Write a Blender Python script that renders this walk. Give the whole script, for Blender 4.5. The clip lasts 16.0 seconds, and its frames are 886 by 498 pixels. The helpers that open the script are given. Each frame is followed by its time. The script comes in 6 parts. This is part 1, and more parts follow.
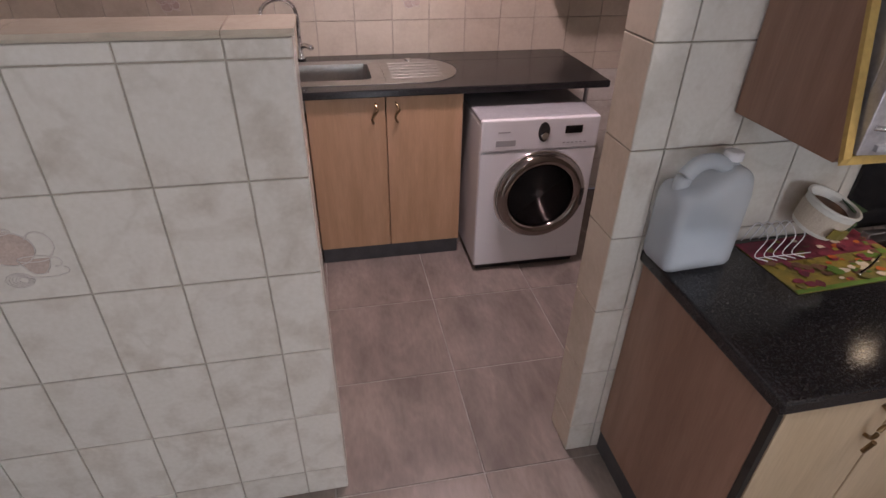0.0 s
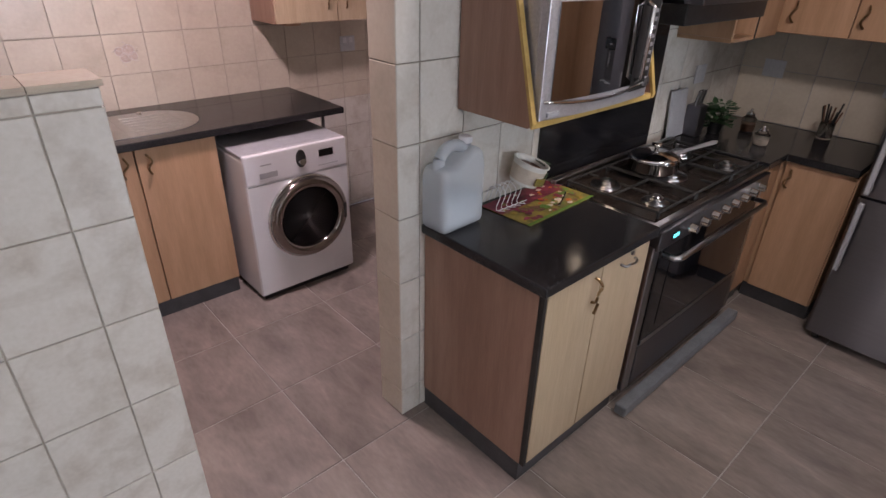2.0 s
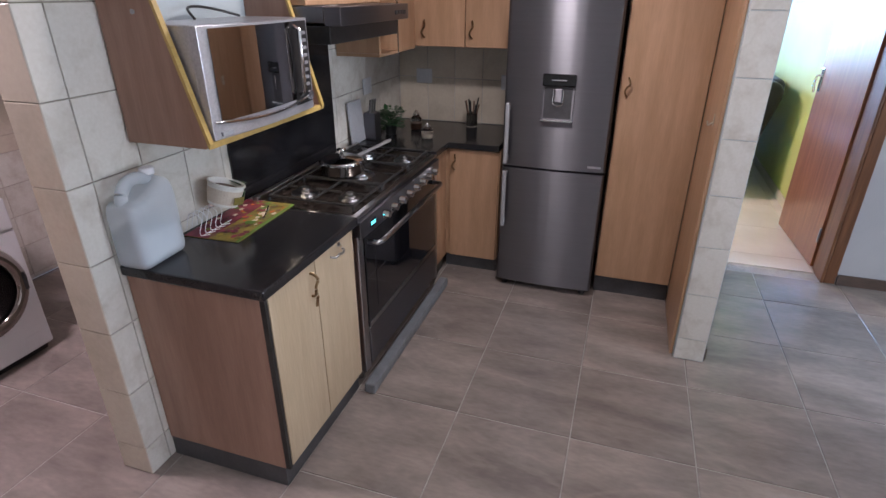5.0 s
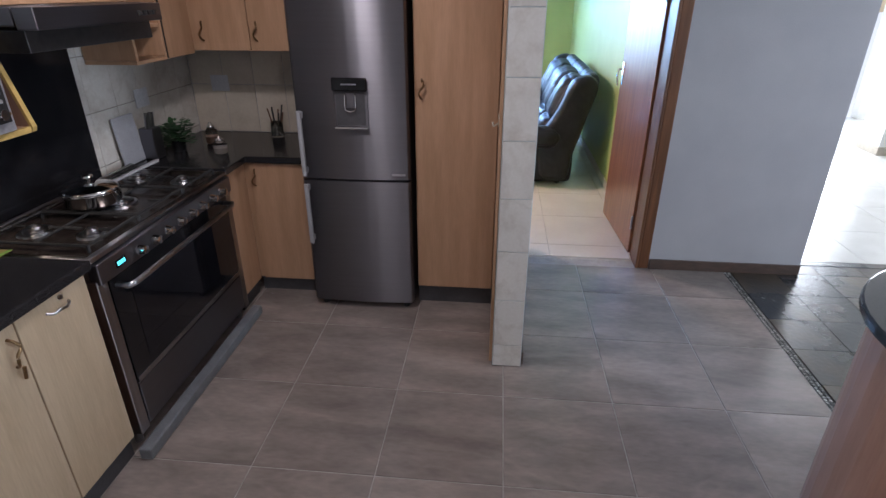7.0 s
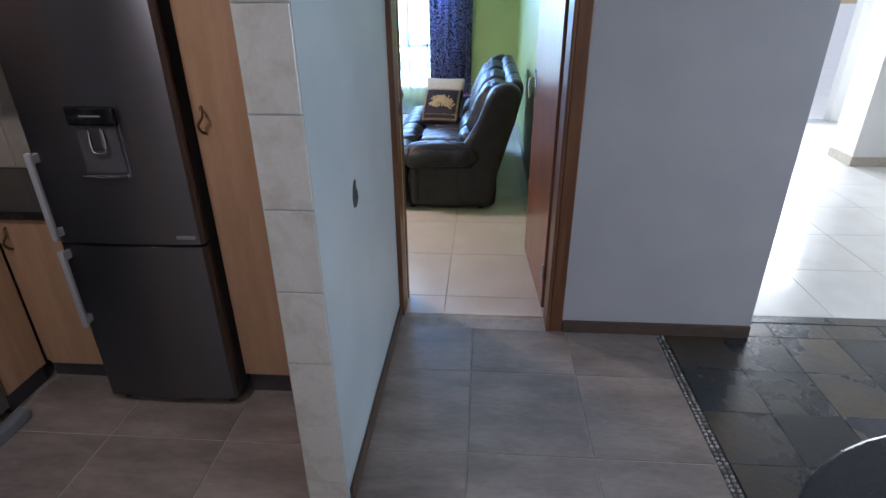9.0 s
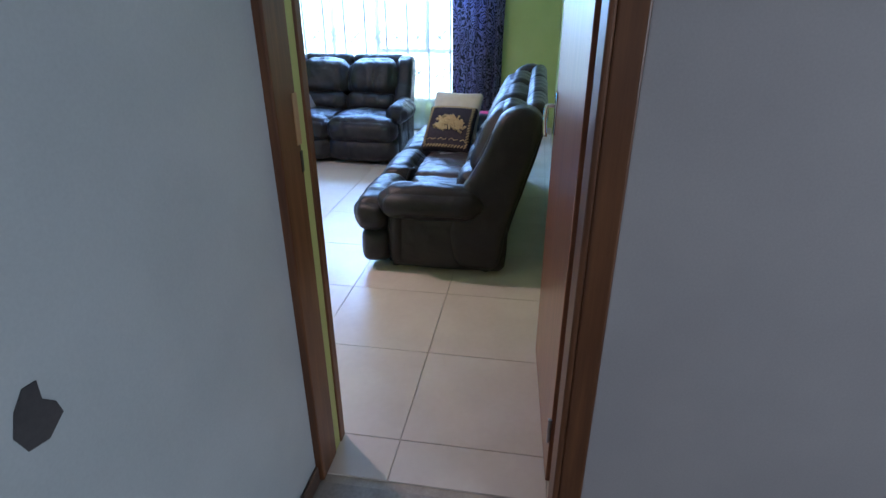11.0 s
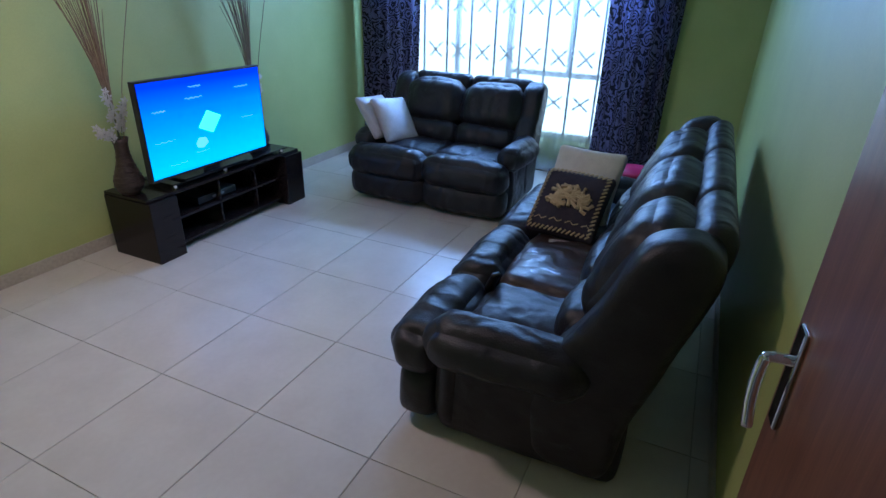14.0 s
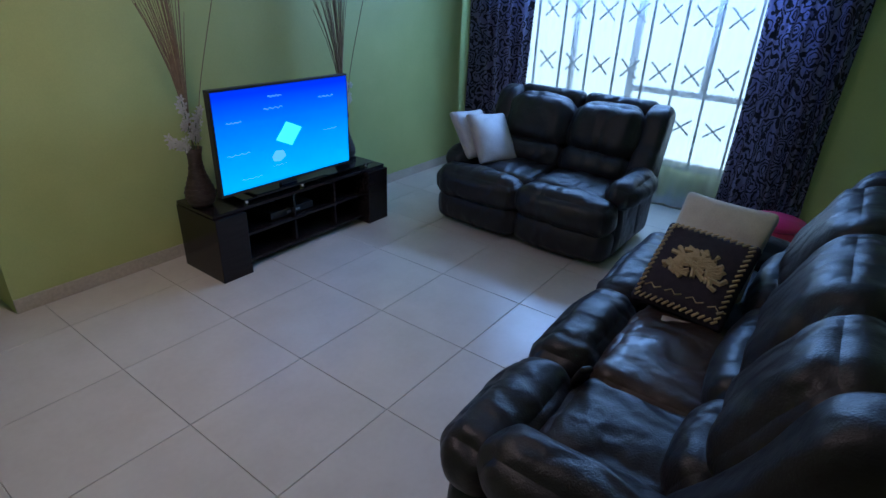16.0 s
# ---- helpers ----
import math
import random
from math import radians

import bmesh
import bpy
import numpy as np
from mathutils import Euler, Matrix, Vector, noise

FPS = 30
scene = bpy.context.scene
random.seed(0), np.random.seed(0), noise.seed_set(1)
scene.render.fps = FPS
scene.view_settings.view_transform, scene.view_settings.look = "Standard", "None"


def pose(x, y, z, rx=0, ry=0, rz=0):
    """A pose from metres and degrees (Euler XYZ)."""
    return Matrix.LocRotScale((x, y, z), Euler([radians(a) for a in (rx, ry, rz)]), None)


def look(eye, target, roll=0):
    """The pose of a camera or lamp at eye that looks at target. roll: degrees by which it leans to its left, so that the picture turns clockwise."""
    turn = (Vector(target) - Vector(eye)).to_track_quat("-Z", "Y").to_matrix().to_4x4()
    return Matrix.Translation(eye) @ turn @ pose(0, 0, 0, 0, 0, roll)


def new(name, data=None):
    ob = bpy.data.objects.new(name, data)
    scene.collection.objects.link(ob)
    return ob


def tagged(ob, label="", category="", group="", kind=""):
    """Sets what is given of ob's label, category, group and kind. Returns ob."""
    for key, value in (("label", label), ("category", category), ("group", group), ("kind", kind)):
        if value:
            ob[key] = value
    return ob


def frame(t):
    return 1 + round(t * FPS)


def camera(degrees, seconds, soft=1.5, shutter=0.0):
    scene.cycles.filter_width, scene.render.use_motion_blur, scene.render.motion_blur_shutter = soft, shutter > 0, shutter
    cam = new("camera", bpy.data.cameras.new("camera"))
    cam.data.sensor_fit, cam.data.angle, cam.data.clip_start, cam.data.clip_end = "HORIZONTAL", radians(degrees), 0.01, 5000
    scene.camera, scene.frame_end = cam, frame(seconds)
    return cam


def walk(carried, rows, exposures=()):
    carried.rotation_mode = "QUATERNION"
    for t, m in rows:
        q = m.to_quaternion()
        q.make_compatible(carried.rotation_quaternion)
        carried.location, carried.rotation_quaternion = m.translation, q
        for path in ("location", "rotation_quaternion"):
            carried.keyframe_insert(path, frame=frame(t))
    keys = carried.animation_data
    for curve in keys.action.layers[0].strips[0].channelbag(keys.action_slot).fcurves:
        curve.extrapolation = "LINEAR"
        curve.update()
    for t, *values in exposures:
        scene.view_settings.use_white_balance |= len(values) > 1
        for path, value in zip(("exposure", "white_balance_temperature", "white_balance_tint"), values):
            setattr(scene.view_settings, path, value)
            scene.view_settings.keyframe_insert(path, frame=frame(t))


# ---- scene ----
cam = camera(78.0, 16.0)
PATH = [
    (0, (0.187, -0.06, 1.761), (0.537, 1.581, 0.672), 1.2),
    (0.5, (0.108, -0.144, 1.776), (0.64, 1.471, 0.723), 1.2),
    (1, (0.019, -0.186, 1.784), (0.787, 1.355, 0.766), 1.3),
    (1.5, (-0.078, -0.212, 1.786), (0.936, 1.205, 0.804), 1.5),
    (2, (-0.14, -0.27, 1.786), (1.049, 1.028, 0.836), 1.4),
    (2.5, (-0.17, -0.316, 1.787), (1.147, 0.871, 0.86), 1.1),
    (3, (-0.18, -0.365, 1.786), (1.236, 0.717, 0.878), 0.8),
    (3.5, (-0.207, -0.409, 1.789), (1.306, 0.548, 0.898), 0.6),
    (4, (-0.222, -0.431, 1.781), (1.383, 0.383, 0.908), 0.5),
    (4.5, (-0.23, -0.464, 1.779), (1.44, 0.221, 0.919), 0.2),
    (5, (-0.235, -0.482, 1.78), (1.483, 0.084, 0.925), 0.1),
    (7.5, (0.286, -1.015, 1.758), (2.112, -0.871, 0.895), -0.2),
    (8, (0.51, -1.17, 1.737), (2.339, -1.031, 0.878), -0.4),
    (8.5, (0.79, -1.375, 1.764), (2.611, -1.232, 0.889), -0.5),
    (9, (1.059, -1.508, 1.744), (2.878, -1.37, 0.864), -0.5),
    (11.5, (2.716, -1.773, 1.622), (4.514, -1.414, 0.762), -0.1),
    (12, (3.003, -1.784, 1.63), (4.788, -1.362, 0.773), 0.0),
    (12.5, (3.241, -1.783, 1.62), (4.995, -1.243, 0.763), 0.2),
    (13, (3.463, -1.734, 1.636), (5.186, -1.106, 0.78), 0.6),
    (13.5, (3.656, -1.685, 1.636), (5.356, -0.996, 0.778), 1.0),
    (14, (3.837, -1.634, 1.684), (5.502, -0.873, 0.817), 1.7),
    (14.5, (3.99, -1.598, 1.696), (5.6, -0.731, 0.824), 1.9),
    (15, (4.14, -1.531, 1.7), (5.705, -0.588, 0.828), 2.0),
    (15.5, (4.26, -1.461, 1.709), (5.79, -0.462, 0.836), 2.3),
    (16, (4.377, -1.431, 1.708), (5.856, -0.361, 0.831), 2.4),
]
walk(cam, [(t, look(eye, target, roll)) for t, eye, target, roll in PATH],
     exposures=[(0, -0.12, 6800, 19), (2, 0.17, 6550, 17), (3.5, 0.56, 6250, 16), (5, 0.5, 6100, 15), (7.5, -0.08, 6000, 15), (9, -0.43, 5950, 14), (11.5, -0.97, 5900, 14),
                (12.5, -1.25, 5800, 15), (13.5, -1.66, 5580, 14), (14.5, -2.1, 5480, 14), (16, -2.46, 5580, 13)])

# ---- light ----
world = bpy.data.worlds.new("world")
scene.world = world
world.use_nodes = True
wn = world.node_tree.nodes
sky = wn.new("ShaderNodeTexSky")
sky.sky_type, sky.sun_disc = "NISHITA", False
sky.sun_elevation, sky.sun_rotation = radians(50), radians(150)
world.node_tree.links.new(sky.outputs["Color"], wn["Background"].inputs["Color"])
wn["Background"].inputs["Strength"].default_value = 0.12


def lamp(name, kind, m, energy, color, **more):
    data = bpy.data.lights.new(name, kind)
    data.energy, data.color = energy, color
    if kind == "AREA":
        data.shape = more.get("shape", "RECTANGLE")
        data.size, data.size_y = more["size"], more.get("size_y", more["size"])
    ob = new(name, data)
    ob.matrix_world = m
    return ob


sun = lamp("sun", "SUN", look((0, 0, 0), (-0.35, 0.55, -0.8)), 3.0, (1.0, 0.95, 0.88))
sun.data.angle = radians(0.5)
# sky light in three openings; the hall opening is unseen, added for daylight fill
lamp("window_skylight", "AREA", look((9.40, 0.25, 1.93), (5.5, 0.0, 0.4)), 760, (0.27, 0.52, 1.0), size=2.4, size_y=0.3)
lamp("window_backlight", "AREA", look((9.75, 0.25, 1.15), (5.0, 0.25, 1.15)), 185, (0.62, 0.88, 1.0), size=2.9, size_y=2.2)
lamp("corridor_skylight", "AREA", look((8.9, -5.0, 1.5), (4.0, -4.2, 0.6)), 260, (0.92, 0.97, 1.0), size=2.4, size_y=1.8)
lamp("hall_daylight_fill", "AREA", look((1.15, -5.55, 1.5), (1.5, 0.0, 0.6)), 98, (0.80, 0.9, 1.0), size=1.1, size_y=1.5)
# ceiling lamps of kitchen, laundry, living room; the third is added hall fill
CEILING = 2.5
LAMPS = ((2.05, 0.0, 14, (1.0, 0.90, 0.86)), (0.75, 2.0, 29, (1.0, 0.80, 0.84)), (0.2, -1.2, 11, (1.0, 0.88, 0.88)), (5.3, 0.5, 80, (1.0, 0.74, 0.68)))
for lx, ly, watts, tone in LAMPS:
    lamp("ceiling_bulb", "AREA", pose(lx, ly, CEILING - 0.075), watts, tone, size=0.22, shape="DISK")
shelf_spot = lamp("shelf_spot_bulb", "AREA", pose(1.795, 0.94, 1.291), 0.35, (1.0, 0.80, 0.58), size=0.045, shape="DISK")
shelf_spot.data.spread = radians(122)


# ---- materials ----
def mat(name, c1, c2=None, scale=8.0, rough=0.5, metal=0.0, bump=0.0, stretch=(1, 1, 1), rand=0.0, fine=None, fine_mix=0.25,
        coat=0.0, lo=0.35, hi=0.65, rough2=None, detail=5.0, spec=0.5, alpha=1.0, transmission=0.0, ior=1.45, emit=None, emit_strength=0.0):
    m = bpy.data.materials.new(name)
    m.use_nodes = True
    nt = m.node_tree
    N, L = nt.nodes, nt.links
    b = N["Principled BSDF"]
    b.inputs["Roughness"].default_value, b.inputs["Metallic"].default_value = rough, metal
    b.inputs["Coat Weight"].default_value, b.inputs["Specular IOR Level"].default_value = coat, spec
    b.inputs["Coat Roughness"].default_value = 0.08
    b.inputs["Transmission Weight"].default_value, b.inputs["IOR"].default_value, b.inputs["Alpha"].default_value = transmission, ior, alpha
    b.inputs["Base Color"].default_value = (*c1, 1)
    if emit:
        b.inputs["Emission Color"].default_value, b.inputs["Emission Strength"].default_value = (*emit, 1), emit_strength
    if c2 is None:
        return m
    tc, mp, info = N.new("ShaderNodeTexCoord"), N.new("ShaderNodeMapping"), N.new("ShaderNodeObjectInfo")
    mp.inputs["Scale"].default_value = stretch
    L.new(tc.outputs["Object"], mp.inputs["Vector"])
    shift = N.new("ShaderNodeVectorMath")
    shift.operation = "MULTIPLY_ADD"
    comb = N.new("ShaderNodeCombineXYZ")
    for k in range(3):
        L.new(info.outputs["Random"], comb.inputs[k])
    L.new(comb.outputs[0], shift.inputs[0])
    shift.inputs[1].default_value = (37.0, 23.0, 51.0)
    L.new(mp.outputs[0], shift.inputs[2])
    vec = shift.outputs[0]
    n1 = N.new("ShaderNodeTexNoise")
    n1.inputs["Scale"].default_value, n1.inputs["Detail"].default_value = scale, detail
    L.new(vec, n1.inputs["Vector"])
    ramp = N.new("ShaderNodeMapRange")
    ramp.inputs["From Min"].default_value, ramp.inputs["From Max"].default_value = lo, hi
    L.new(n1.outputs["Fac"], ramp.inputs["Value"])
    mix = N.new("ShaderNodeMix")
    mix.data_type = "RGBA"
    mix.inputs["A"].default_value, mix.inputs["B"].default_value = (*c1, 1), (*c2, 1)
    L.new(ramp.outputs[0], mix.inputs["Factor"])
    out = mix.outputs["Result"]
    n2 = N.new("ShaderNodeTexNoise")
    n2.inputs["Scale"].default_value, n2.inputs["Detail"].default_value = fine or scale * 9, 3
    L.new(vec, n2.inputs["Vector"])
    over = N.new("ShaderNodeMix")
    over.data_type, over.blend_type = "RGBA", "OVERLAY"
    over.inputs["Factor"].default_value = fine_mix
    L.new(out, over.inputs["A"])
    L.new(n2.outputs["Fac"], over.inputs["B"])
    out = over.outputs["Result"]
    if rand:
        hsv, mr = N.new("ShaderNodeHueSaturation"), N.new("ShaderNodeMapRange")
        mr.inputs["To Min"].default_value, mr.inputs["To Max"].default_value = 1 - rand, 1 + rand
        L.new(info.outputs["Random"], mr.inputs["Value"])
        L.new(mr.outputs[0], hsv.inputs["Value"])
        L.new(out, hsv.inputs["Color"])
        out = hsv.outputs["Color"]
    L.new(out, b.inputs["Base Color"])
    if rough2 is not None:
        rr = N.new("ShaderNodeMapRange")
        rr.inputs["To Min"].default_value, rr.inputs["To Max"].default_value = rough, rough2
        L.new(n1.outputs["Fac"], rr.inputs["Value"])
        L.new(rr.outputs[0], b.inputs["Roughness"])
    if bump:
        bp = N.new("ShaderNodeBump")
        bp.inputs["Strength"].default_value, bp.inputs["Distance"].default_value = bump, 0.002
        L.new(n2.outputs["Fac"], bp.inputs["Height"])
        L.new(bp.outputs[0], b.inputs["Normal"])
    return m


def brushed(*args, **more):
    """A brushed metal: highlights drawn out across the brushing."""
    m = mat(*args, **more)
    nt = m.node_tree
    b = nt.nodes["Principled BSDF"]
    b.inputs["Anisotropic"].default_value, b.inputs["Anisotropic Rotation"].default_value = 1.0, 0.25
    tan = nt.nodes.new("ShaderNodeTangent")
    tan.direction_type, tan.axis = "RADIAL", "Z"
    nt.links.new(tan.outputs[0], b.inputs["Tangent"])
    return m


M_TILE = mat("wall_tile_marble", (0.62, 0.60, 0.55), (0.50, 0.465, 0.41), 9, 0.2, bump=0.03, rand=0.03, lo=0.5, hi=0.72, fine_mix=0.14, detail=9)
M_TILE_PINK = mat("wall_tile_beige", (0.56, 0.50, 0.41), (0.47, 0.41, 0.33), 6, 0.25, bump=0.03, rand=0.04, lo=0.45, hi=0.75, fine_mix=0.1)


def veined(m, scale, strength, tone):
    """Fine crooked veins over a marbled glaze."""
    N, L = m.node_tree.nodes, m.node_tree.links
    b = N["Principled BSDF"]
    base = b.inputs["Base Color"].links[0].from_socket
    vec = [n for n in N if n.type == "TEX_NOISE"][0].inputs["Vector"].links[0].from_socket
    n = N.new("ShaderNodeTexNoise")
    n.inputs["Scale"].default_value, n.inputs["Detail"].default_value, n.inputs["Distortion"].default_value = scale, 6.0, 0.9
    L.new(vec, n.inputs["Vector"])
    first, second, mul = (N.new("ShaderNodeMath") for _ in range(3))
    band, gate_n = N.new("ShaderNodeMapRange"), N.new("ShaderNodeTexNoise")
    first.operation, first.inputs[1].default_value = "SUBTRACT", 0.5
    second.operation = "ABSOLUTE"
    L.new(n.outputs["Fac"], first.inputs[0])
    L.new(first.outputs[0], second.inputs[0])
    band.inputs["From Min"].default_value, band.inputs["From Max"].default_value = 0.0, 0.035
    band.inputs["To Min"].default_value, band.inputs["To Max"].default_value = strength, 0.0
    L.new(second.outputs[0], band.inputs["Value"])
    gate_n.inputs["Scale"].default_value = scale * 1.3
    L.new(vec, gate_n.inputs["Vector"])
    mul.operation, mul.use_clamp = "MULTIPLY", True
    L.new(band.outputs[0], mul.inputs[0])
    L.new(gate_n.outputs["Fac"], mul.inputs[1])
    mix = N.new("ShaderNodeMix")
    mix.data_type = "RGBA"
    mix.inputs["B"].default_value = (*tone, 1)
    L.new(mul.outputs[0], mix.inputs["Factor"])
    L.new(base, mix.inputs["A"])
    L.new(mix.outputs["Result"], b.inputs["Base Color"])


veined(M_TILE, 2.6, 0.42, (0.40, 0.36, 0.30))
M_GROUT_PALE = mat("pale_wall_grout", (0.45, 0.41, 0.35), (0.38, 0.345, 0.29), 20, 0.9)
M_GROUT = mat("wall_grout", (0.30, 0.28, 0.23), (0.24, 0.22, 0.18), 20, 0.9)
M_FLOOR = mat("floor_tile_stone", (0.18, 0.154, 0.139), (0.34, 0.292, 0.262), 3.0, 0.3, bump=0.05, stretch=(2.2, 0.75, 1), rand=0.10, lo=0.32, hi=0.8, rough2=0.2, fine=30, fine_mix=0.2, detail=9)
veined(M_FLOOR, 1.2, 0.28, (0.42, 0.365, 0.32))
M_FGROUT = mat("floor_grout", (0.36, 0.34, 0.31), (0.27, 0.255, 0.235), 9, 0.85)
M_SLATE = mat("floor_slate", (0.016, 0.02, 0.026), (0.055, 0.042, 0.028), 2.2, 0.18, bump=0.8, rand=0.5, fine=38, rough2=0.38, lo=0.42, hi=0.6)
M_SLATE_JOINT = mat("slate_joint", (0.035, 0.036, 0.037), (0.055, 0.054, 0.05), 25, 0.6)
M_LIVFLOOR = mat("living_floor_tile", (0.60, 0.55, 0.49), (0.55, 0.50, 0.44), 4, 0.26, rand=0.02, rough2=0.36, fine_mix=0.06)
M_LGROUT = mat("living_grout", (0.40, 0.365, 0.32), (0.33, 0.30, 0.265), 20, 0.8)
M_BRIGHT = mat("corridor_floor_tile", (0.66, 0.65, 0.62), (0.6, 0.59, 0.56), 4, 0.1, rand=0.02, rough2=0.18, fine_mix=0.05)
M_PAINT = mat("wall_paint_grey", (0.41, 0.405, 0.41), (0.375, 0.37, 0.378), 3, 0.6, bump=0.08, fine=160, fine_mix=0.08)
M_PAINT_BLUE = mat("wall_paint_pale_blue", (0.50, 0.56, 0.58), (0.45, 0.51, 0.53), 3, 0.5, bump=0.08, fine=160, fine_mix=0.08)
M_WHITE = mat("white_paint", (0.78, 0.78, 0.76), (0.74, 0.74, 0.72), 3, 0.6, bump=0.05, fine=160, fine_mix=0.05)
M_GREEN = mat("wall_paint_lime", (0.46, 0.505, 0.185), (0.42, 0.465, 0.165), 2.5, 0.5, bump=0.1, fine=150, fine_mix=0.08)
M_SKIRT = mat("skirting_tile", (0.50, 0.45, 0.37), (0.45, 0.40, 0.33), 6, 0.3)
M_SKIRT_DARK = mat("skirting_brown", (0.10, 0.065, 0.05), (0.07, 0.05, 0.04), 12, 0.4, stretch=(1, 1, 4))
M_BEECH = mat("laminate_beech", (0.46, 0.285, 0.175), (0.39, 0.235, 0.135), 4, 0.34, bump=0.03, stretch=(5, 5, 0.5), rand=0.04, fine=30, fine_mix=0.13)
M_MAPLE = mat("laminate_maple", (0.54, 0.43, 0.295), (0.47, 0.365, 0.24), 4, 0.34, bump=0.03, stretch=(5, 5, 0.5), rand=0.03, fine=30, fine_mix=0.14)
M_PANEL = mat("laminate_brown", (0.34, 0.205, 0.15), (0.27, 0.155, 0.11), 4, 0.34, bump=0.03, stretch=(5, 5, 0.5), rand=0.04, fine=30, fine_mix=0.14)
M_EDGE = mat("edge_band_yellow", (0.52, 0.36, 0.12), (0.46, 0.31, 0.1), 8, 0.4)
M_DARK_GAP = mat("dark_edge", (0.02, 0.018, 0.016), (0.03, 0.027, 0.024), 20, 0.5)
M_KICK = mat("plinth_grey", (0.075, 0.075, 0.08), (0.055, 0.055, 0.06), 10, 0.45)
M_KICK_BAR = mat("plinth_bar_stone", (0.17, 0.185, 0.2), (0.13, 0.14, 0.155), 14, 0.35)
M_GRANITE = mat("granite_black", (0.014, 0.014, 0.016), (0.048, 0.046, 0.046), 210, 0.11, lo=0.5, hi=0.75, fine=420, fine_mix=0.4, rough2=0.2)
M_GRANITE_BLUE = mat("granite_blue", (0.014, 0.018, 0.022), (0.045, 0.053, 0.06), 520, 0.2, lo=0.45, hi=0.75, fine=700, fine_mix=0.3)
M_STEEL = brushed("brushed_steel", (0.42, 0.42, 0.43), (0.36, 0.36, 0.37), 6, 0.28, 1.0, stretch=(30, 30, 0.5), fine_mix=0.12)
M_FRIDGE = brushed("fridge_steel", (0.19, 0.187, 0.205), (0.182, 0.179, 0.196), 4, 0.33, 0.95, stretch=(0.6, 0.6, 20), fine_mix=0.05)
M_SINK = mat("sink_steel", (0.50, 0.49, 0.47), (0.44, 0.43, 0.41), 30, 0.3, 1.0, fine_mix=0.1)
M_CHROME = mat("chrome", (0.78, 0.78, 0.78), None, rough=0.07, metal=1.0)
M_BRONZE = mat("handle_bronze", (0.30, 0.20, 0.11), (0.22, 0.15, 0.08), 30, 0.28, 1.0)
M_BLACK = mat("black_enamel", (0.012, 0.012, 0.013), (0.02, 0.019, 0.018), 25, 0.16, rough2=0.3)
M_HOB = mat("hob_enamel_brown", (0.035, 0.027, 0.024), (0.05, 0.04, 0.035), 20, 0.14, 0.5, rough2=0.28)
M_BLACKGLASS = mat("black_glass", (0.008, 0.008, 0.009), None, rough=0.04)
M_PANELBLACK = mat("splash_panel_black", (0.008, 0.008, 0.01), (0.014, 0.014, 0.016), 10, 0.12, rough2=0.2)
M_IRON = mat("cast_iron", (0.015, 0.015, 0.015), (0.03, 0.03, 0.03), 60, 0.5, bump=0.3)
M_WHITEGLOSS = mat("white_enamel", (0.74, 0.75, 0.78), (0.71, 0.72, 0.75), 4, 0.2, fine_mix=0.03)
M_GREYPLASTIC = mat("grey_plastic", (0.36, 0.37, 0.39), (0.33, 0.34, 0.36), 20, 0.4)
M_SILVERPLASTIC = mat("silver_plastic", (0.50, 0.50, 0.53), (0.46, 0.46, 0.49), 14, 0.3, 0.6)
M_BLACKPLASTIC = mat("black_plastic", (0.015, 0.015, 0.016), (0.025, 0.025, 0.025), 40, 0.35)
M_PORTHOLE = mat("porthole_glass", (0.05, 0.05, 0.055), None, rough=0.04, coat=1.0)
M_MIRROR = mat("mirror_glass", (0.33, 0.33, 0.34), None, rough=0.03, metal=1.0)
M_DOORWOOD = mat("door_varnished_wood", (0.27, 0.105, 0.05), (0.18, 0.062, 0.03), 4, 0.34, coat=0.6, stretch=(9, 9, 0.5), fine=40, fine_mix=0.3, bump=0.06)
M_FRAMEWOOD = mat("frame_varnished_wood", (0.17, 0.072, 0.03), (0.105, 0.042, 0.018), 5, 0.42, coat=0.08, stretch=(9, 9, 0.5), fine=40, fine_mix=0.3, bump=0.05)
M_STRIPWOOD = mat("bare_wood", (0.45, 0.28, 0.15), (0.38, 0.22, 0.11), 8, 0.5, stretch=(9, 9, 0.6))
M_LEATHER = mat("leather_black", (0.014, 0.013, 0.015), (0.022, 0.020, 0.023), 9, 0.33, spec=0.38, bump=0.8, fine=150, fine_mix=0.2, rough2=0.5)
M_LEATHER_BROWN = mat("leather_dark_brown", (0.030, 0.020, 0.017), (0.055, 0.034, 0.026), 4, 0.34, bump=0.35, fine=170, fine_mix=0.25, rough2=0.5, coat=0.1)


def creased(m, scale, strength):
    """Long soft creases under the grain of a leather."""
    N, L = m.node_tree.nodes, m.node_tree.links
    b = N["Principled BSDF"]
    tc, wave, bump = N.new("ShaderNodeTexCoord"), N.new("ShaderNodeTexWave"), N.new("ShaderNodeBump")
    wave.inputs["Scale"].default_value, wave.inputs["Distortion"].default_value = scale, 11.0
    wave.inputs["Detail"].default_value, wave.inputs["Detail Scale"].default_value = 3.0, 1.4
    bump.inputs["Strength"].default_value, bump.inputs["Distance"].default_value = strength, 0.012
    L.new(tc.outputs["Object"], wave.inputs["Vector"])
    L.new(wave.outputs["Fac"], bump.inputs["Height"])
    if b.inputs["Normal"].links:
        grain = b.inputs["Normal"].links[0].from_node
        L.new(bump.outputs["Normal"], grain.inputs["Normal"])
    else:
        L.new(bump.outputs["Normal"], b.inputs["Normal"])


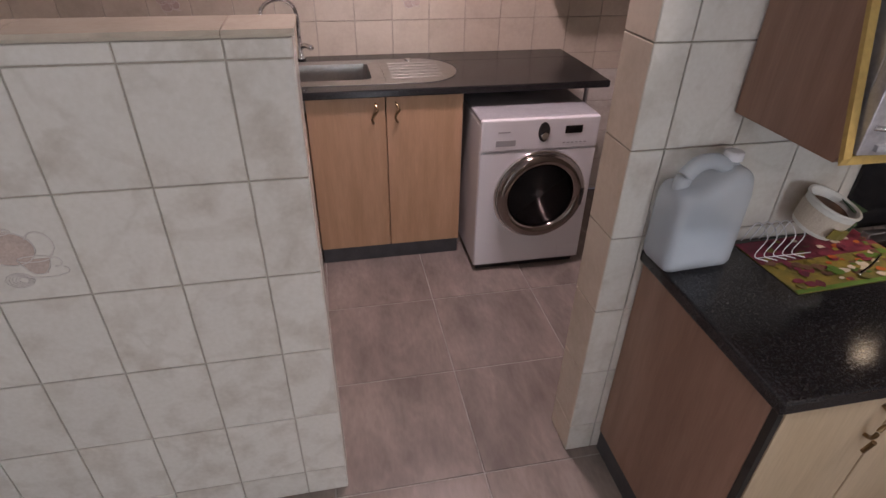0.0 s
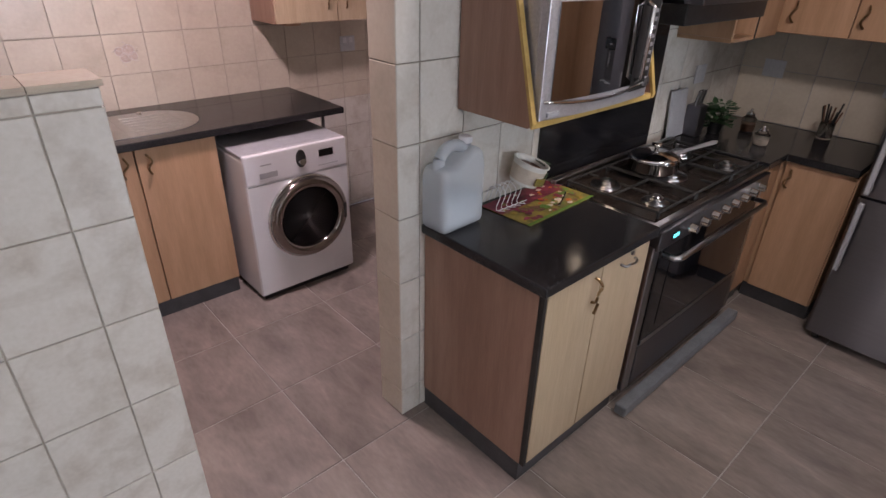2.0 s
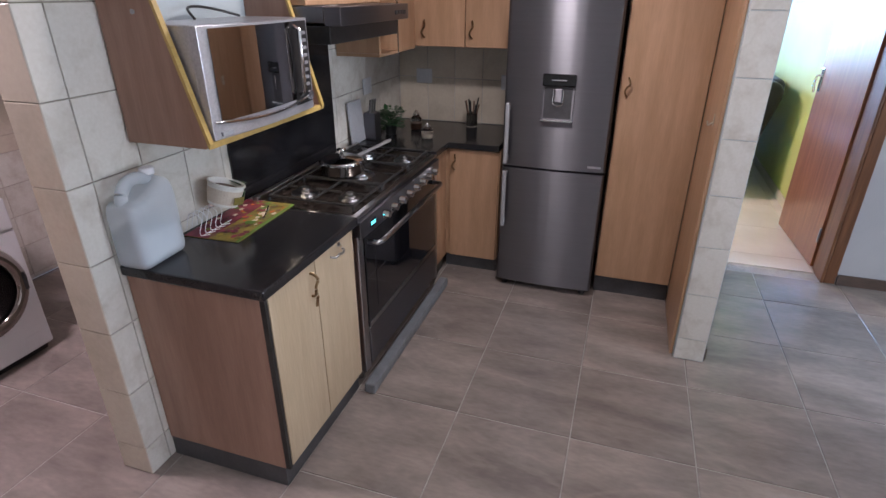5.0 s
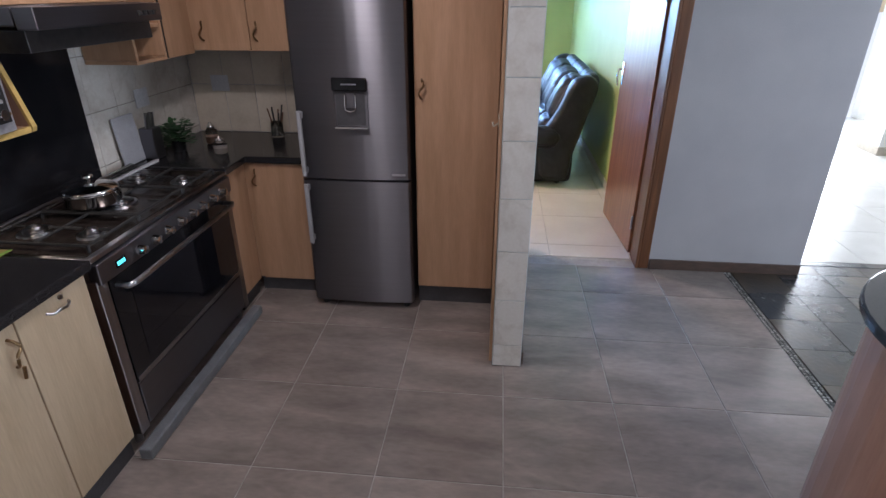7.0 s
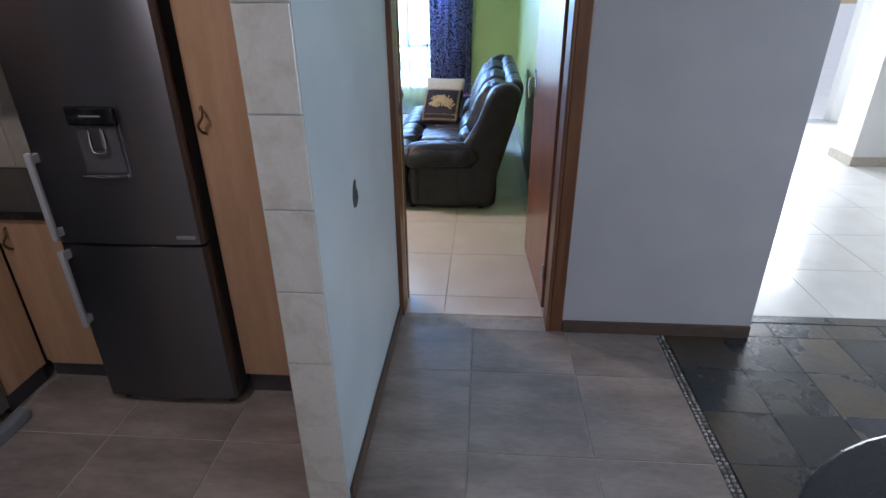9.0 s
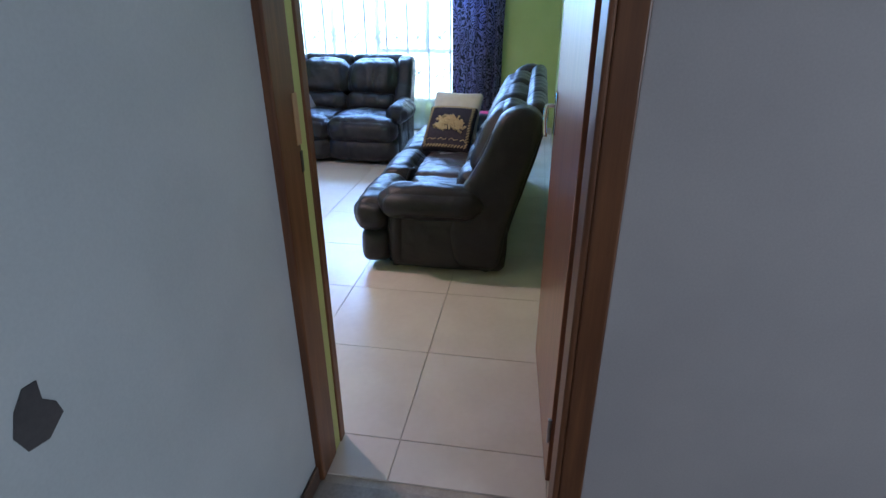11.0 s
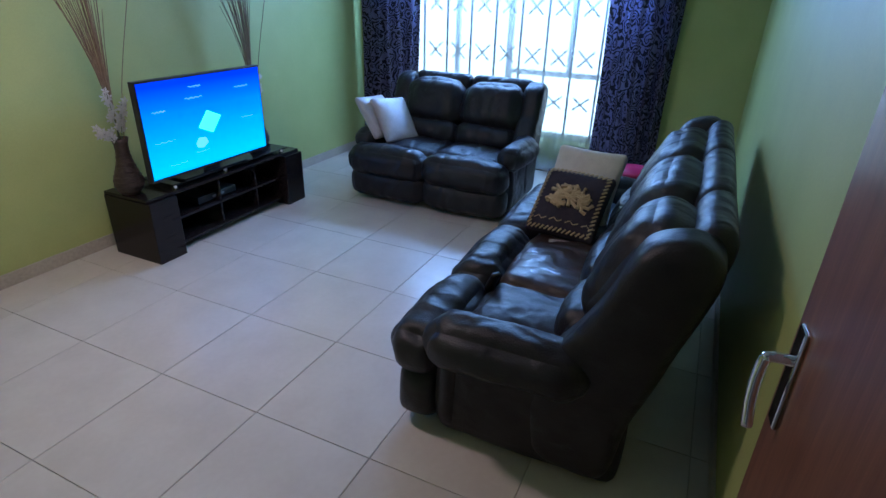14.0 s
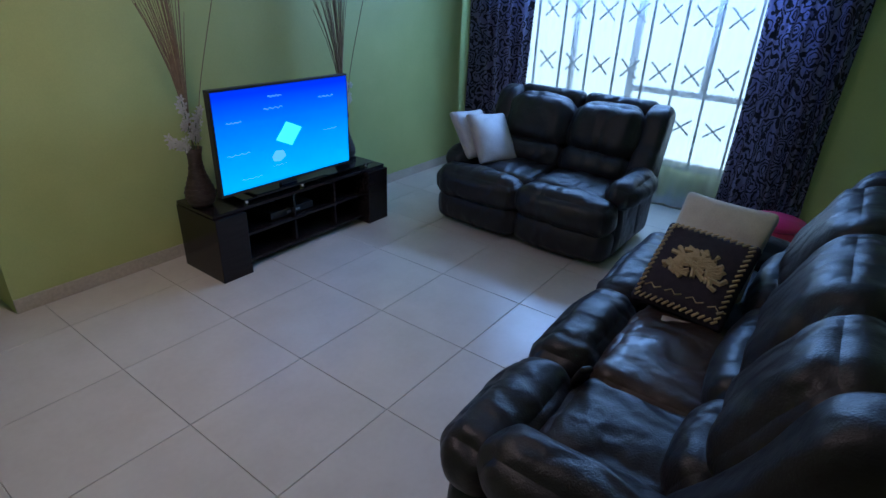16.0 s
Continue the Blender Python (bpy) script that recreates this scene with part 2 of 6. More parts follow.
M_DOORWOOD.node_tree.nodes["Principled BSDF"].inputs["Coat Roughness"].default_value = 0.24
creased(M_LEATHER, 2.2, 0.55)
creased(M_LEATHER_BROWN, 2.6, 0.5)
M_ESPRESSO = mat("espresso_gloss", (0.012, 0.009, 0.009), (0.016, 0.012, 0.012), 5, 0.2, stretch=(1, 9, 9), fine_mix=0.1, spec=0.35)
M_GLASSBLACK = mat("smoked_glass", (0.006, 0.006, 0.008), None, rough=0.03)
M_WICKER = mat("wicker_brown", (0.026, 0.017, 0.015), (0.06, 0.04, 0.033), 60, 0.45, bump=0.5, fine=140)
M_STICK = mat("dried_reed", (0.16, 0.10, 0.055), (0.25, 0.17, 0.09), 30, 0.7)
M_PETAL = mat("white_petal", (0.78, 0.76, 0.74), (0.7, 0.66, 0.66), 30, 0.6)
M_CREAM = mat("cushion_cream", (0.62, 0.55, 0.46), (0.55, 0.48, 0.40), 14, 0.75, bump=0.3, fine=220)
M_SATIN = mat("cushion_satin_grey", (0.50, 0.46, 0.45), (0.40, 0.36, 0.36), 9, 0.4, bump=0.2, fine=120, stretch=(1, 4, 1))
M_NAVY = mat("cushion_navy_weave", (0.022, 0.018, 0.03), (0.035, 0.026, 0.038), 30, 0.85, bump=0.5, fine=300)
M_GOLDTHREAD = mat("gold_thread", (0.50, 0.38, 0.22), (0.42, 0.31, 0.17), 60, 0.8, bump=0.5, fine=300)
M_SHEER = mat("sheer_voile", (0.8, 0.83, 0.86), None, rough=0.9, alpha=0.34)
M_GLASS = mat("window_glass", (1, 1, 1), None, rough=0.0, transmission=1.0, ior=1.02)
M_CLEARGLASS = mat("clear_glass", (0.95, 0.97, 0.97), None, rough=0.02, transmission=1.0, ior=1.45)
# near-black colour stands in for the bars' backlit silhouette
M_BARS = mat("gate_steel_silhouette", (0.05, 0.06, 0.065), (0.07, 0.08, 0.085), 20, 0.5)
M_JUG = mat("jug_polythene", (0.68, 0.74, 0.79), (0.64, 0.70, 0.75), 5, 0.38, fine_mix=0.05, alpha=0.5)
M_WATER = mat("jug_water", (0.42, 0.52, 0.60), None, rough=0.15)
M_PINK = mat("pink_plastic", (0.50, 0.02, 0.10), None, rough=0.35)
M_SKYBLUE = mat("socket_white", (0.55, 0.57, 0.60), (0.5, 0.52, 0.55), 10, 0.4)
M_LEAF = mat("leaf_green", (0.03, 0.085, 0.035), (0.05, 0.13, 0.05), 25, 0.5)
M_LAMPWHITE = mat("lamp_glow", (0.8, 0.8, 0.8), None, rough=0.5, emit=(1.0, 0.86, 0.82), emit_strength=6.0)
M_CEIL = mat("ceiling_white", (0.74, 0.73, 0.71), (0.70, 0.69, 0.67), 2, 0.8, fine_mix=0.05)


# ---- helpers for meshes ----
ROOT = {}


def thing(name, label, category, loc=(0, 0, 0), rz=0.0, group="", kind=""):
    ob = new(name)
    ob.empty_display_size = 0.05
    ob.matrix_world = pose(*loc, 0, 0, rz)
    ROOT[ob.name] = pose(*loc, 0, 0, rz)
    return tagged(ob, label, category, group, kind)


def part(name, bm, material, parent=None, label="", local=False, smooth=False):
    """Links bm as one mesh. Geometry is in world metres unless local, when it is in its thing's own axes."""
    me = bpy.data.meshes.new(name)
    bm.to_mesh(me)
    bm.free()
    me.materials.append(material)
    ob = new(name, me)
    if parent is not None:
        root = parent
        while root.parent is not None:
            root = root.parent
        if not local and root.name in ROOT:
            me.transform(ROOT[root.name].inverted())
        ob.parent = parent
    if smooth:
        for p in me.polygons:
            p.use_smooth = True
    if label:
        tagged(ob, label)
    return ob


def solid(name, bm, material, label, category, group="", kind="", smooth=False):
    ob = part(name, bm, material, smooth=smooth)
    return tagged(ob, label, category, group, kind)


def box(x0, x1, y0, y1, z0, z1, bev=0.003, seg=2, bm=None):
    bm2 = bmesh.new()
    bmesh.ops.create_cube(bm2, size=1.0)
    for v in bm2.verts:
        v.co = Vector((x0 + (v.co.x + 0.5) * (x1 - x0), y0 + (v.co.y + 0.5) * (y1 - y0), z0 + (v.co.z + 0.5) * (z1 - z0)))
    if bev:
        bev = min(bev, 0.45 * min(abs(x1 - x0), abs(y1 - y0), abs(z1 - z0)))
        bmesh.ops.bevel(bm2, geom=bm2.edges[:], offset=bev, segments=seg, affect="EDGES", profile=0.5)
    return merge(bm, bm2)


def merge(bm, bm2):
    if bm is None:
        return bm2
    me = bpy.data.meshes.new("tmp")
    bm2.to_mesh(me)
    bm2.free()
    bm.from_mesh(me)
    bpy.data.meshes.remove(me)
    return bm


def moved(bm, m):
    bmesh.ops.transform(bm, matrix=m, verts=bm.verts[:])
    return bm


def prism(outline, axis, a, b, bev=0.0, bm=None):
    """A flat outline of (u, v) pushed along an axis from a to b."""
    bm2 = bmesh.new()
    put = {"x": lambda u, v, w: (w, u, v), "y": lambda u, v, w: (u, w, v), "z": lambda u, v, w: (u, v, w)}[axis]
    low = [bm2.verts.new(put(u, v, a)) for u, v in outline]
    high = [bm2.verts.new(put(u, v, b)) for u, v in outline]
    n = len(outline)
    bm2.faces.new(low)
    bm2.faces.new(high)
    for i in range(n):
        bm2.faces.new((low[i], low[(i + 1) % n], high[(i + 1) % n], high[i]))
    bmesh.ops.recalc_face_normals(bm2, faces=bm2.faces[:])
    if bev:
        bmesh.ops.bevel(bm2, geom=bm2.edges[:], offset=bev, segments=2, affect="EDGES", profile=0.5)
    return merge(bm, bm2)


def lathe(profile, centre, axis="z", n=28, bm=None):
    """Turns (radius, height) pairs about an axis through centre."""
    bm2 = bmesh.new()
    put = {"z": lambda r, h, c, s: (r * c, r * s, h), "y": lambda r, h, c, s: (r * c, h, r * s), "x": lambda r, h, c, s: (h, r * c, r * s)}[axis]
    rings = []
    for r, h in profile:
        rings.append([bm2.verts.new(Vector(put(max(r, 1e-4), h, math.cos(math.tau * i / n), math.sin(math.tau * i / n))) + Vector(centre)) for i in range(n)])
    for p, q in zip(rings, rings[1:]):
        for i in range(n):
            bm2.faces.new((p[i], p[(i + 1) % n], q[(i + 1) % n], q[i]))
    bm2.faces.new(rings[0])
    bm2.faces.new(rings[-1])
    bmesh.ops.recalc_face_normals(bm2, faces=bm2.faces[:])
    return merge(bm, bm2)


def tube(points, r, n=8, bm=None, taper=None):
    """A round rod along points."""
    bm2 = bmesh.new()
    pts = [Vector(p) for p in points]
    rings = []
    for i, p in enumerate(pts):
        d = (pts[min(i + 1, len(pts) - 1)] - pts[max(i - 1, 0)]).normalized()
        up = Vector((0, 0, 1)) if abs(d.z) < 0.9 else Vector((1, 0, 0))
        a = d.cross(up).normalized()
        b = d.cross(a)
        rad = r if taper is None else r + (taper - r) * i / (len(pts) - 1)
        rings.append([bm2.verts.new(p + rad * (a * math.cos(math.tau * k / n) + b * math.sin(math.tau * k / n))) for k in range(n)])
    for p, q in zip(rings, rings[1:]):
        for i in range(n):
            bm2.faces.new((p[i], p[(i + 1) % n], q[(i + 1) % n], q[i]))
    bm2.faces.new(rings[0])
    bm2.faces.new(rings[-1])
    bmesh.ops.recalc_face_normals(bm2, faces=bm2.faces[:])
    return merge(bm, bm2)


def curve(points, n=8):
    """A smooth line through points."""
    pts = [Vector(p) for p in points]
    pts = [2 * pts[0] - pts[1]] + pts + [2 * pts[-1] - pts[-2]]
    out = []
    for i in range(1, len(pts) - 2):
        p0, p1, p2, p3 = pts[i - 1:i + 3]
        for k in range(n):
            t = k / n
            out.append(0.5 * ((2 * p1) + (p2 - p0) * t + (2 * p0 - 5 * p1 + 4 * p2 - p3) * t * t + (3 * p1 - p0 - 3 * p2 + p3) * t ** 3))
    return out + [pts[-2]]


def soft(x0, x1, y0, y1, z0, z1, r=0.06, n=14, bulge=0.0, wrinkle=0.0, seed=0.0, pinch=0.0):
    """A stuffed block: rounded edges, bulging faces, creases. pinch draws its corners out, as on a cushion."""
    lo, hi = np.array((x0, y0, z0)), np.array((x1, y1, z1))
    c, h = (lo + hi) / 2, (hi - lo) / 2
    r = min(r, 0.98 * h.min())
    bm2 = bmesh.new()
    bmesh.ops.create_cube(bm2, size=2.0)
    bmesh.ops.subdivide_edges(bm2, edges=bm2.edges[:], cuts=n - 1, use_grid_fill=True)
    for v in bm2.verts:
        q = np.array([math.sin(math.pi / 2 * k) for k in v.co])
        p = c + h * q
        inner = np.clip(p, lo + r, hi - r)
        d = p - inner
        size = np.linalg.norm(d)
        if size > 1e-6:
            p = inner + d / size * r
        for k in range(3):
            i, j = (k + 1) % 3, (k + 2) % 3
            p[k] += bulge * np.sign(q[k]) * abs(q[k]) ** 3 * (1 - q[i] ** 2) * (1 - q[j] ** 2)
        if wrinkle:
            w = Vector(((p[0] + seed) * 6, p[1] * 6, p[2] * 6))
            p = p + q * wrinkle * (noise.noise(w) + 0.5 * noise.noise(w * 2.7))
        v.co = Vector(p)
    return bm2


def torus(centre, R, r, axis="y", n=40, m=10, bm=None):
    bm2 = bmesh.new()
    put = {"z": lambda a, b, h: (a, b, h), "y": lambda a, b, h: (a, h, b), "x": lambda a, b, h: (h, a, b)}[axis]
    rings = []
    for i in range(n):
        t = math.tau * i / n
        ring = []
        for k in range(m):
            u = math.tau * k / m
            rad = R + r * math.cos(u)
            ring.append(bm2.verts.new(Vector(put(rad * math.cos(t), rad * math.sin(t), r * math.sin(u))) + Vector(centre)))
        rings.append(ring)
    for i in range(n):
        p, q = rings[i], rings[(i + 1) % n]
        for k in range(m):
            bm2.faces.new((p[k], p[(k + 1) % m], q[(k + 1) % m], q[k]))
    bmesh.ops.recalc_face_normals(bm2, faces=bm2.faces[:])
    return merge(bm, bm2)


# ---- large structure ----
def wall(name, spans, material, label):
    bm = None
    for s in spans:
        bm = box(*s, bev=0.0, bm=bm)
    return solid(name, bm, material, label, "wall", kind="structure")


WY = 1.138      # kitchen face of the wall between kitchen and laundry
DX0, DX1 = 3.652, 3.82   # wall with the living-room door
NY0, NY1 = -1.048, -0.90   # short wall beside the tall cupboard
LN, LS, LE, LW = 1.92, -1.96, 9.30, 5.05   # living room

floor = solid("floor", box(-1.8, DX0 + 0.1, -2.478, 3.195, -0.12, -0.003, 0), M_FGROUT, "grey-brown stone-look tiles with pale joints", "floor", kind="structure")
floor_slate = solid("floor_slate", box(-1.8, 3.86, -5.6, -2.53, -0.12, -0.006, 0), M_SLATE_JOINT, "dark split slate tiles, slightly shiny", "floor", kind="structure")
floor_living = solid("floor_living", box(DX0 + 0.1, LE + 0.1, -2.0, 3.6, -0.12, -0.006, 0), M_LGROUT, "large cream polished tiles with fine joints", "floor", kind="structure")
floor_corridor = solid("floor_corridor", box(3.86, 9.2, -7.2, -2.06, -0.12, -0.006, 0), M_BRIGHT, "glossy white tiles of the bright corridor", "floor", kind="structure")
ground = solid("ground", box(-40, 60, -40, 40, -0.4, -0.13, 0), M_WHITE, "pale paved yard around the house", "ground", kind="structure")

ceiling = solid("ceiling", box(-1.95, LE + 0.3, -7.4, 3.75, CEILING, CEILING + 0.15, 0), M_CEIL, "plain white plastered ceiling", "ceiling", kind="structure")

wall_half = wall("wall_half", [(-1.8, 0.114, WY + 0.006, WY + 0.144, 0, 1.515)], M_GROUT_PALE, "low wall clad in pale marbled tiles")
wall_kitchen = wall("wall_kitchen", [(0.936, DX0, WY + 0.006, WY + 0.144, 0, CEILING)], M_GROUT, "kitchen wall clad in pale marbled tiles")
wall_laundry = wall("wall_laundry", [(-1.95, 2.75, 3.201, 3.35, 0, CEILING)], M_GROUT_PALE, "laundry wall clad in beige tiles")
wall_laundry_east = wall("wall_laundry_east", [(2.6, 2.75, WY + 0.144, 3.201, 0, CEILING)], M_WHITE, "plain white laundry side wall")
wall_west = wall("wall_west", [(-1.95, -1.8, -5.75, 3.201, 0, CEILING)], M_WHITE, "plain white wall")
# window opening added, unseen, behind the hall's fill lamp
wall_south = wall("wall_south", [(-1.8, 0.55, -5.75, -5.6, 0, CEILING), (1.75, 3.86, -5.75, -5.6, 0, CEILING), (0.55, 1.75, -5.75, -5.6, 0, 0.7), (0.55, 1.75, -5.75, -5.6, 2.25, CEILING)], M_WHITE, "plain white wall with an added window opening")
wall_door = wall("wall_door", [(DX0, 3.752, NY1 + 0.001, 3.2, 0, CEILING), (3.7525, 3.885, -1.03, 3.2, 0, CEILING), (DX0, DX1, -2.97, -1.97, 0, CEILING), (DX0, DX1, -1.97, -1.0485, 2.1, CEILING)], M_PAINT, "grey painted wall with the living-room doorway")
wall_nib = wall("wall_nib", [(2.443, 3.752, NY0, NY1, 0, CEILING)], M_PAINT_BLUE, "short pale blue painted wall with a chipped patch")
wall_living_north = wall("wall_living_north", [(LW, LE, LN, LN + 0.15, 0, CEILING), (LW, LW + 0.15, LN + 0.15, 3.6, 0, CEILING)], M_GREEN, "lime green painted wall behind the television")
wall_living_recess = wall("wall_living_recess", [(DX1, LW, 3.45, 3.6, 0, CEILING)], M_GREEN, "lime green painted recess wall")
wall_living_west = wall("wall_living_west", [(3.8855, 3.898, -0.9995, 3.45, 0, CEILING)], M_GREEN, "lime green painted wall beside the door")
wall_living_south = wall("wall_living_south", [(DX1, LE, -2.06, LS, 0, CEILING)], M_GREEN, "lime green painted wall behind the sofa")
WY0, WY1, WZ0, WZ1 = -1.0, 1.5, 0.33, 2.12
wall_window = wall("wall_window", [(LE, LE + 0.2, WY1, LN + 0.15, 0, CEILING), (LE, LE + 0.2, -2.06, WY0, 0, CEILING), (LE, LE + 0.2, WY0, WY1, 0, WZ0), (LE, LE + 0.2, WY0, WY1, WZ1, CEILING)], M_GREEN, "lime green painted wall with a wide window")
wall_corridor_east = wall("wall_corridor_east", [(9.05, 9.2, -3.7, -2.06, 0, CEILING), (9.05, 9.2, -7.35, -6.3, 0, CEILING), (9.05, 9.2, -6.3, -3.7, 2.3, CEILING)], M_WHITE, "white wall with a wide glazed opening")
wall_corridor_south = wall("wall_corridor_south", [(3.86, 9.2, -7.35, -7.2, 0, CEILING), (3.71, 3.86, -7.35, -5.6, 0, CEILING)], M_WHITE, "plain white wall")
wall_corridor_north = wall("wall_corridor_north", [(DX1, 9.05, -2.2, -2.06, 0, CEILING)], M_WHITE, "plain white wall")
wall_pier = wall("wall_pier", [(6.9, 7.3, -5.75, -5.35, 0, CEILING)], M_WHITE, "white square pier in the bright corridor")
tagged(solid("baseboard_pier", box(6.89, 7.31, -5.76, -5.34, 0.0, 0.1, 0.004), M_SKIRT, "pale tile skirting round the pier", "baseboard", kind="structure"))

# skirtings
solid("baseboard_door_wall", box(DX0 - 0.014, DX0 - 0.001, -2.972, -1.972, 0, 0.075, 0.004), M_SKIRT_DARK, "dark brown wooden skirting", "baseboard", kind="structure")
solid("baseboard_nib", box(2.46, 3.748, NY0 - 0.014, NY0 - 0.001, 0, 0.075, 0.004), M_SKIRT_DARK, "dark brown wooden skirting", "baseboard", kind="structure")
solid("baseboard_living_north", box(LW, LE - 0.002, LN - 0.012, LN - 0.001, 0, 0.085, 0.003), M_SKIRT, "cream tile skirting", "baseboard", kind="structure")
solid("baseboard_living_window", box(LE - 0.012, LE - 0.001, LS + 0.002, LN - 0.014, 0, 0.085, 0.003), M_SKIRT, "cream tile skirting", "baseboard", kind="structure")
solid("baseboard_living_south", box(4.75, LE - 0.014, LS + 0.001, LS + 0.012, 0, 0.085, 0.003), M_SKIRT, "cream tile skirting", "baseboard", kind="structure")
solid("threshold", box(DX1 - 0.02, 3.875, -5.6, -2.955, -0.012, 0.003, 0.002), M_SLATE, "dark slate threshold of the corridor", "threshold", kind="structure")

# chipped patch in the pale blue wall
chip = prism([(2.88, 1.02), (2.868, 1.055), (2.882, 1.09), (2.905, 1.115), (2.928, 1.112), (2.926, 1.08), (2.945, 1.06), (2.95, 1.035), (2.915, 1.012)], "y", NY0 - 0.003, NY0 - 0.0005)
solid("wall_chip", chip, M_KICK, "grey chipped patch where the blue paint flaked", "paint chip", kind="structure")

# ---- door of the living room ----
door_frame = thing("door_frame", "varnished brown wooden door frame around the open living-room door", "door frame", (DX0, -1.5, 0), kind="structure")
part("jamb", box(3.752, 3.89, -1.075, -1.0305, 0, 2.1, 0.006), M_FRAMEWOOD, door_frame)
# strip takes the green of the living-room walls
part("reveal", box(3.8905, 3.945, -1.069, -1.0, 0, 2.1, 0.002), M_GREEN, door_frame, "green strip in the reveal")
part("architrave", box(3.9455, 3.992, -1.075, -1.0, 0, 2.1, 0.006), M_FRAMEWOOD, door_frame)
part("jamb", box(DX0 - 0.006, 3.80, -1.9695, -1.90, 0, 2.1, 0.006), M_FRAMEWOOD, door_frame)
part("bead", box(DX0 - 0.01, 3.80, -1.8995, -1.882, 0, 2.1, 0.006, 3), M_FRAMEWOOD, door_frame, "rounded shiny bead")
part("architrave", box(3.8005, 3.864, -1.9695, -1.889, 0, 2.1, 0.004), M_FRAMEWOOD, door_frame)
part("head", box(DX0 - 0.006, 3.864, -1.881, -1.0755, 2.0, 2.1, 0.006), M_FRAMEWOOD, door_frame)
part("strike_strip", box(3.86, 3.8885, -1.0785, -1.0745, 1.225, 1.372, 0.001), M_STRIPWOOD, door_frame, "bare pale wood patch on the jamb")
part("strike_plate", box(3.872, 3.8885, -1.0775, -1.0745, 1.14, 1.205, 0.001), M_BLACKPLASTIC, door_frame, "dark metal strike plate")

door_1 = thing("door_1", "varnished reddish-brown wooden door standing wide open", "door", (3.875, -1.914, 0), 3.2, kind="structure")
part("leaf", box(0, 0.815, 0.0, 0.04, 0.012, 2.0, 0.003), M_DOORWOOD, door_1, local=True)
for sy, yy in ((1, 0.04), (-1, 0.0)):
    a, b = sorted((yy, yy + sy * 0.007))
    plate = part("handle_plate", box(0.748, 0.785, a, b, 1.10, 1.27, 0.003), M_CHROME, door_1, "chrome handle plate", local=True)
    part("lever", tube(curve([(0.766, yy, 1.215), (0.766, yy + sy * 0.032, 1.215), (0.764, yy + sy * 0.041, 1.205), (0.76, yy + sy * 0.043, 1.15), (0.752, yy + sy * 0.038, 1.095)]), 0.0085), M_CHROME, plate, "chrome lever", local=True, smooth=True)
for hz in (0.25, 1.75):
    part("hinge", lathe([(0.007, hz - 0.05), (0.007, hz + 0.05)], (0, 0.044, 0), n=10), M_STEEL, door_1, local=True)


# ---- kitchen units ----
def wavy_handle(parent, x, y, z, face, size=0.1, material=None, tilt=0.0):
    """A wavy bow handle standing off a door; face names the way the door looks."""
    pts = [(0, 0, 0.5), (0.004, 0.16, 0.42), (0.012, 0.27, 0.2), (-0.004, 0.25, 0.0), (-0.012, 0.27, -0.2), (-0.004, 0.16, -0.42), (0, 0, -0.5)]
    out = []
    for u, d, v in pts:
        d *= 0.1
        v *= size
        if face == "-y":
            out.append((x + u + tilt * v, y - d, z + v))
        else:
            out.append((x - d, y - u, z + v))
    h = part("handle", tube(curve(out, 5), 0.0055), material or M_BRONZE, parent, "bronze wavy handle", smooth=True)
    return h


def base_unit(name, label, x0, x1, y0, y1, z0, z1, face, leaves, door_mat, side_mat, kick=True, handles=(), body_top=None):
    """A floor or wall cabinet: body, doors with handles, plinth. leaves: the doors' edges along the front."""
    ob = thing(name, label, "cabinet", ((x0 + x1) / 2, (y0 + y1) / 2, 0 if kick else z0))
    t = 0.018
    if face == "-y":
        part("body", box(x0, x1, y0 + t + 0.002, y1, z0, body_top or z1, 0.002), side_mat, ob)
    else:
        part("body", box(x0 + t + 0.002, x1, y0, y1, z0, z1, 0.002), side_mat, ob)
    for (a, b), h in zip(zip(leaves, leaves[1:]), handles):
        a, b = a + 0.003, b - 0.003
        if face == "-y":
            d = part("door", box(a, b, y0, y0 + t, z0 + 0.003, z1 - 0.004, 0.002), door_mat, ob)
            if h:
                wavy_handle(d, h[0], y0, h[1], face, tilt=h[2] if len(h) > 2 else 0)
        else:
            d = part("door", box(x0, x0 + t, a, b, z0 + 0.003, z1 - 0.004, 0.002), door_mat, ob)
            if h:
                wavy_handle(d, x0, h[0], h[1], face)
    if kick:
        if face == "-y":
            part("plinth", box(x0 + 0.004, x1 - 0.004, y0 + 0.025, y1, 0.0, z0 - 0.001, 0.002), M_KICK, ob)
        else:
            part("plinth", box(x0 + 0.04, x1, y0 + 0.002, y1 - 0.002, 0.0, z0 - 0.001, 0.002), M_KICK, ob)
    return ob


near = base_unit("base_cabinet", "brown-sided cabinet with pale maple doors under the black counter", 1.052, 1.69, 0.562, WY - 0.004, 0.10, 0.862, "-y",
                 (1.072, 1.375, 1.688), M_MAPLE, M_PANEL, handles=((1.335, 0.77), None))
part("edge_strip", box(1.053, 1.069, 0.561, 0.581, 0.10, 0.862, 0.001), M_DARK_GAP, near, "black edge strip")
hd = part("handle", tube(curve([(1.49, 0.562, 0.815), (1.505, 0.545, 0.808), (1.53, 0.54, 0.812), (1.555, 0.54, 0.806), (1.575, 0.545, 0.812), (1.59, 0.562, 0.808)], 5), 0.005), M_STEEL, near, "steel handle set level", smooth=True)
part("lock", lathe([(0.009, 0.555), (0.009, 0.563)], (1.56, 0, 0.84), "y", 14), M_STEEL, near, "round cabinet lock")
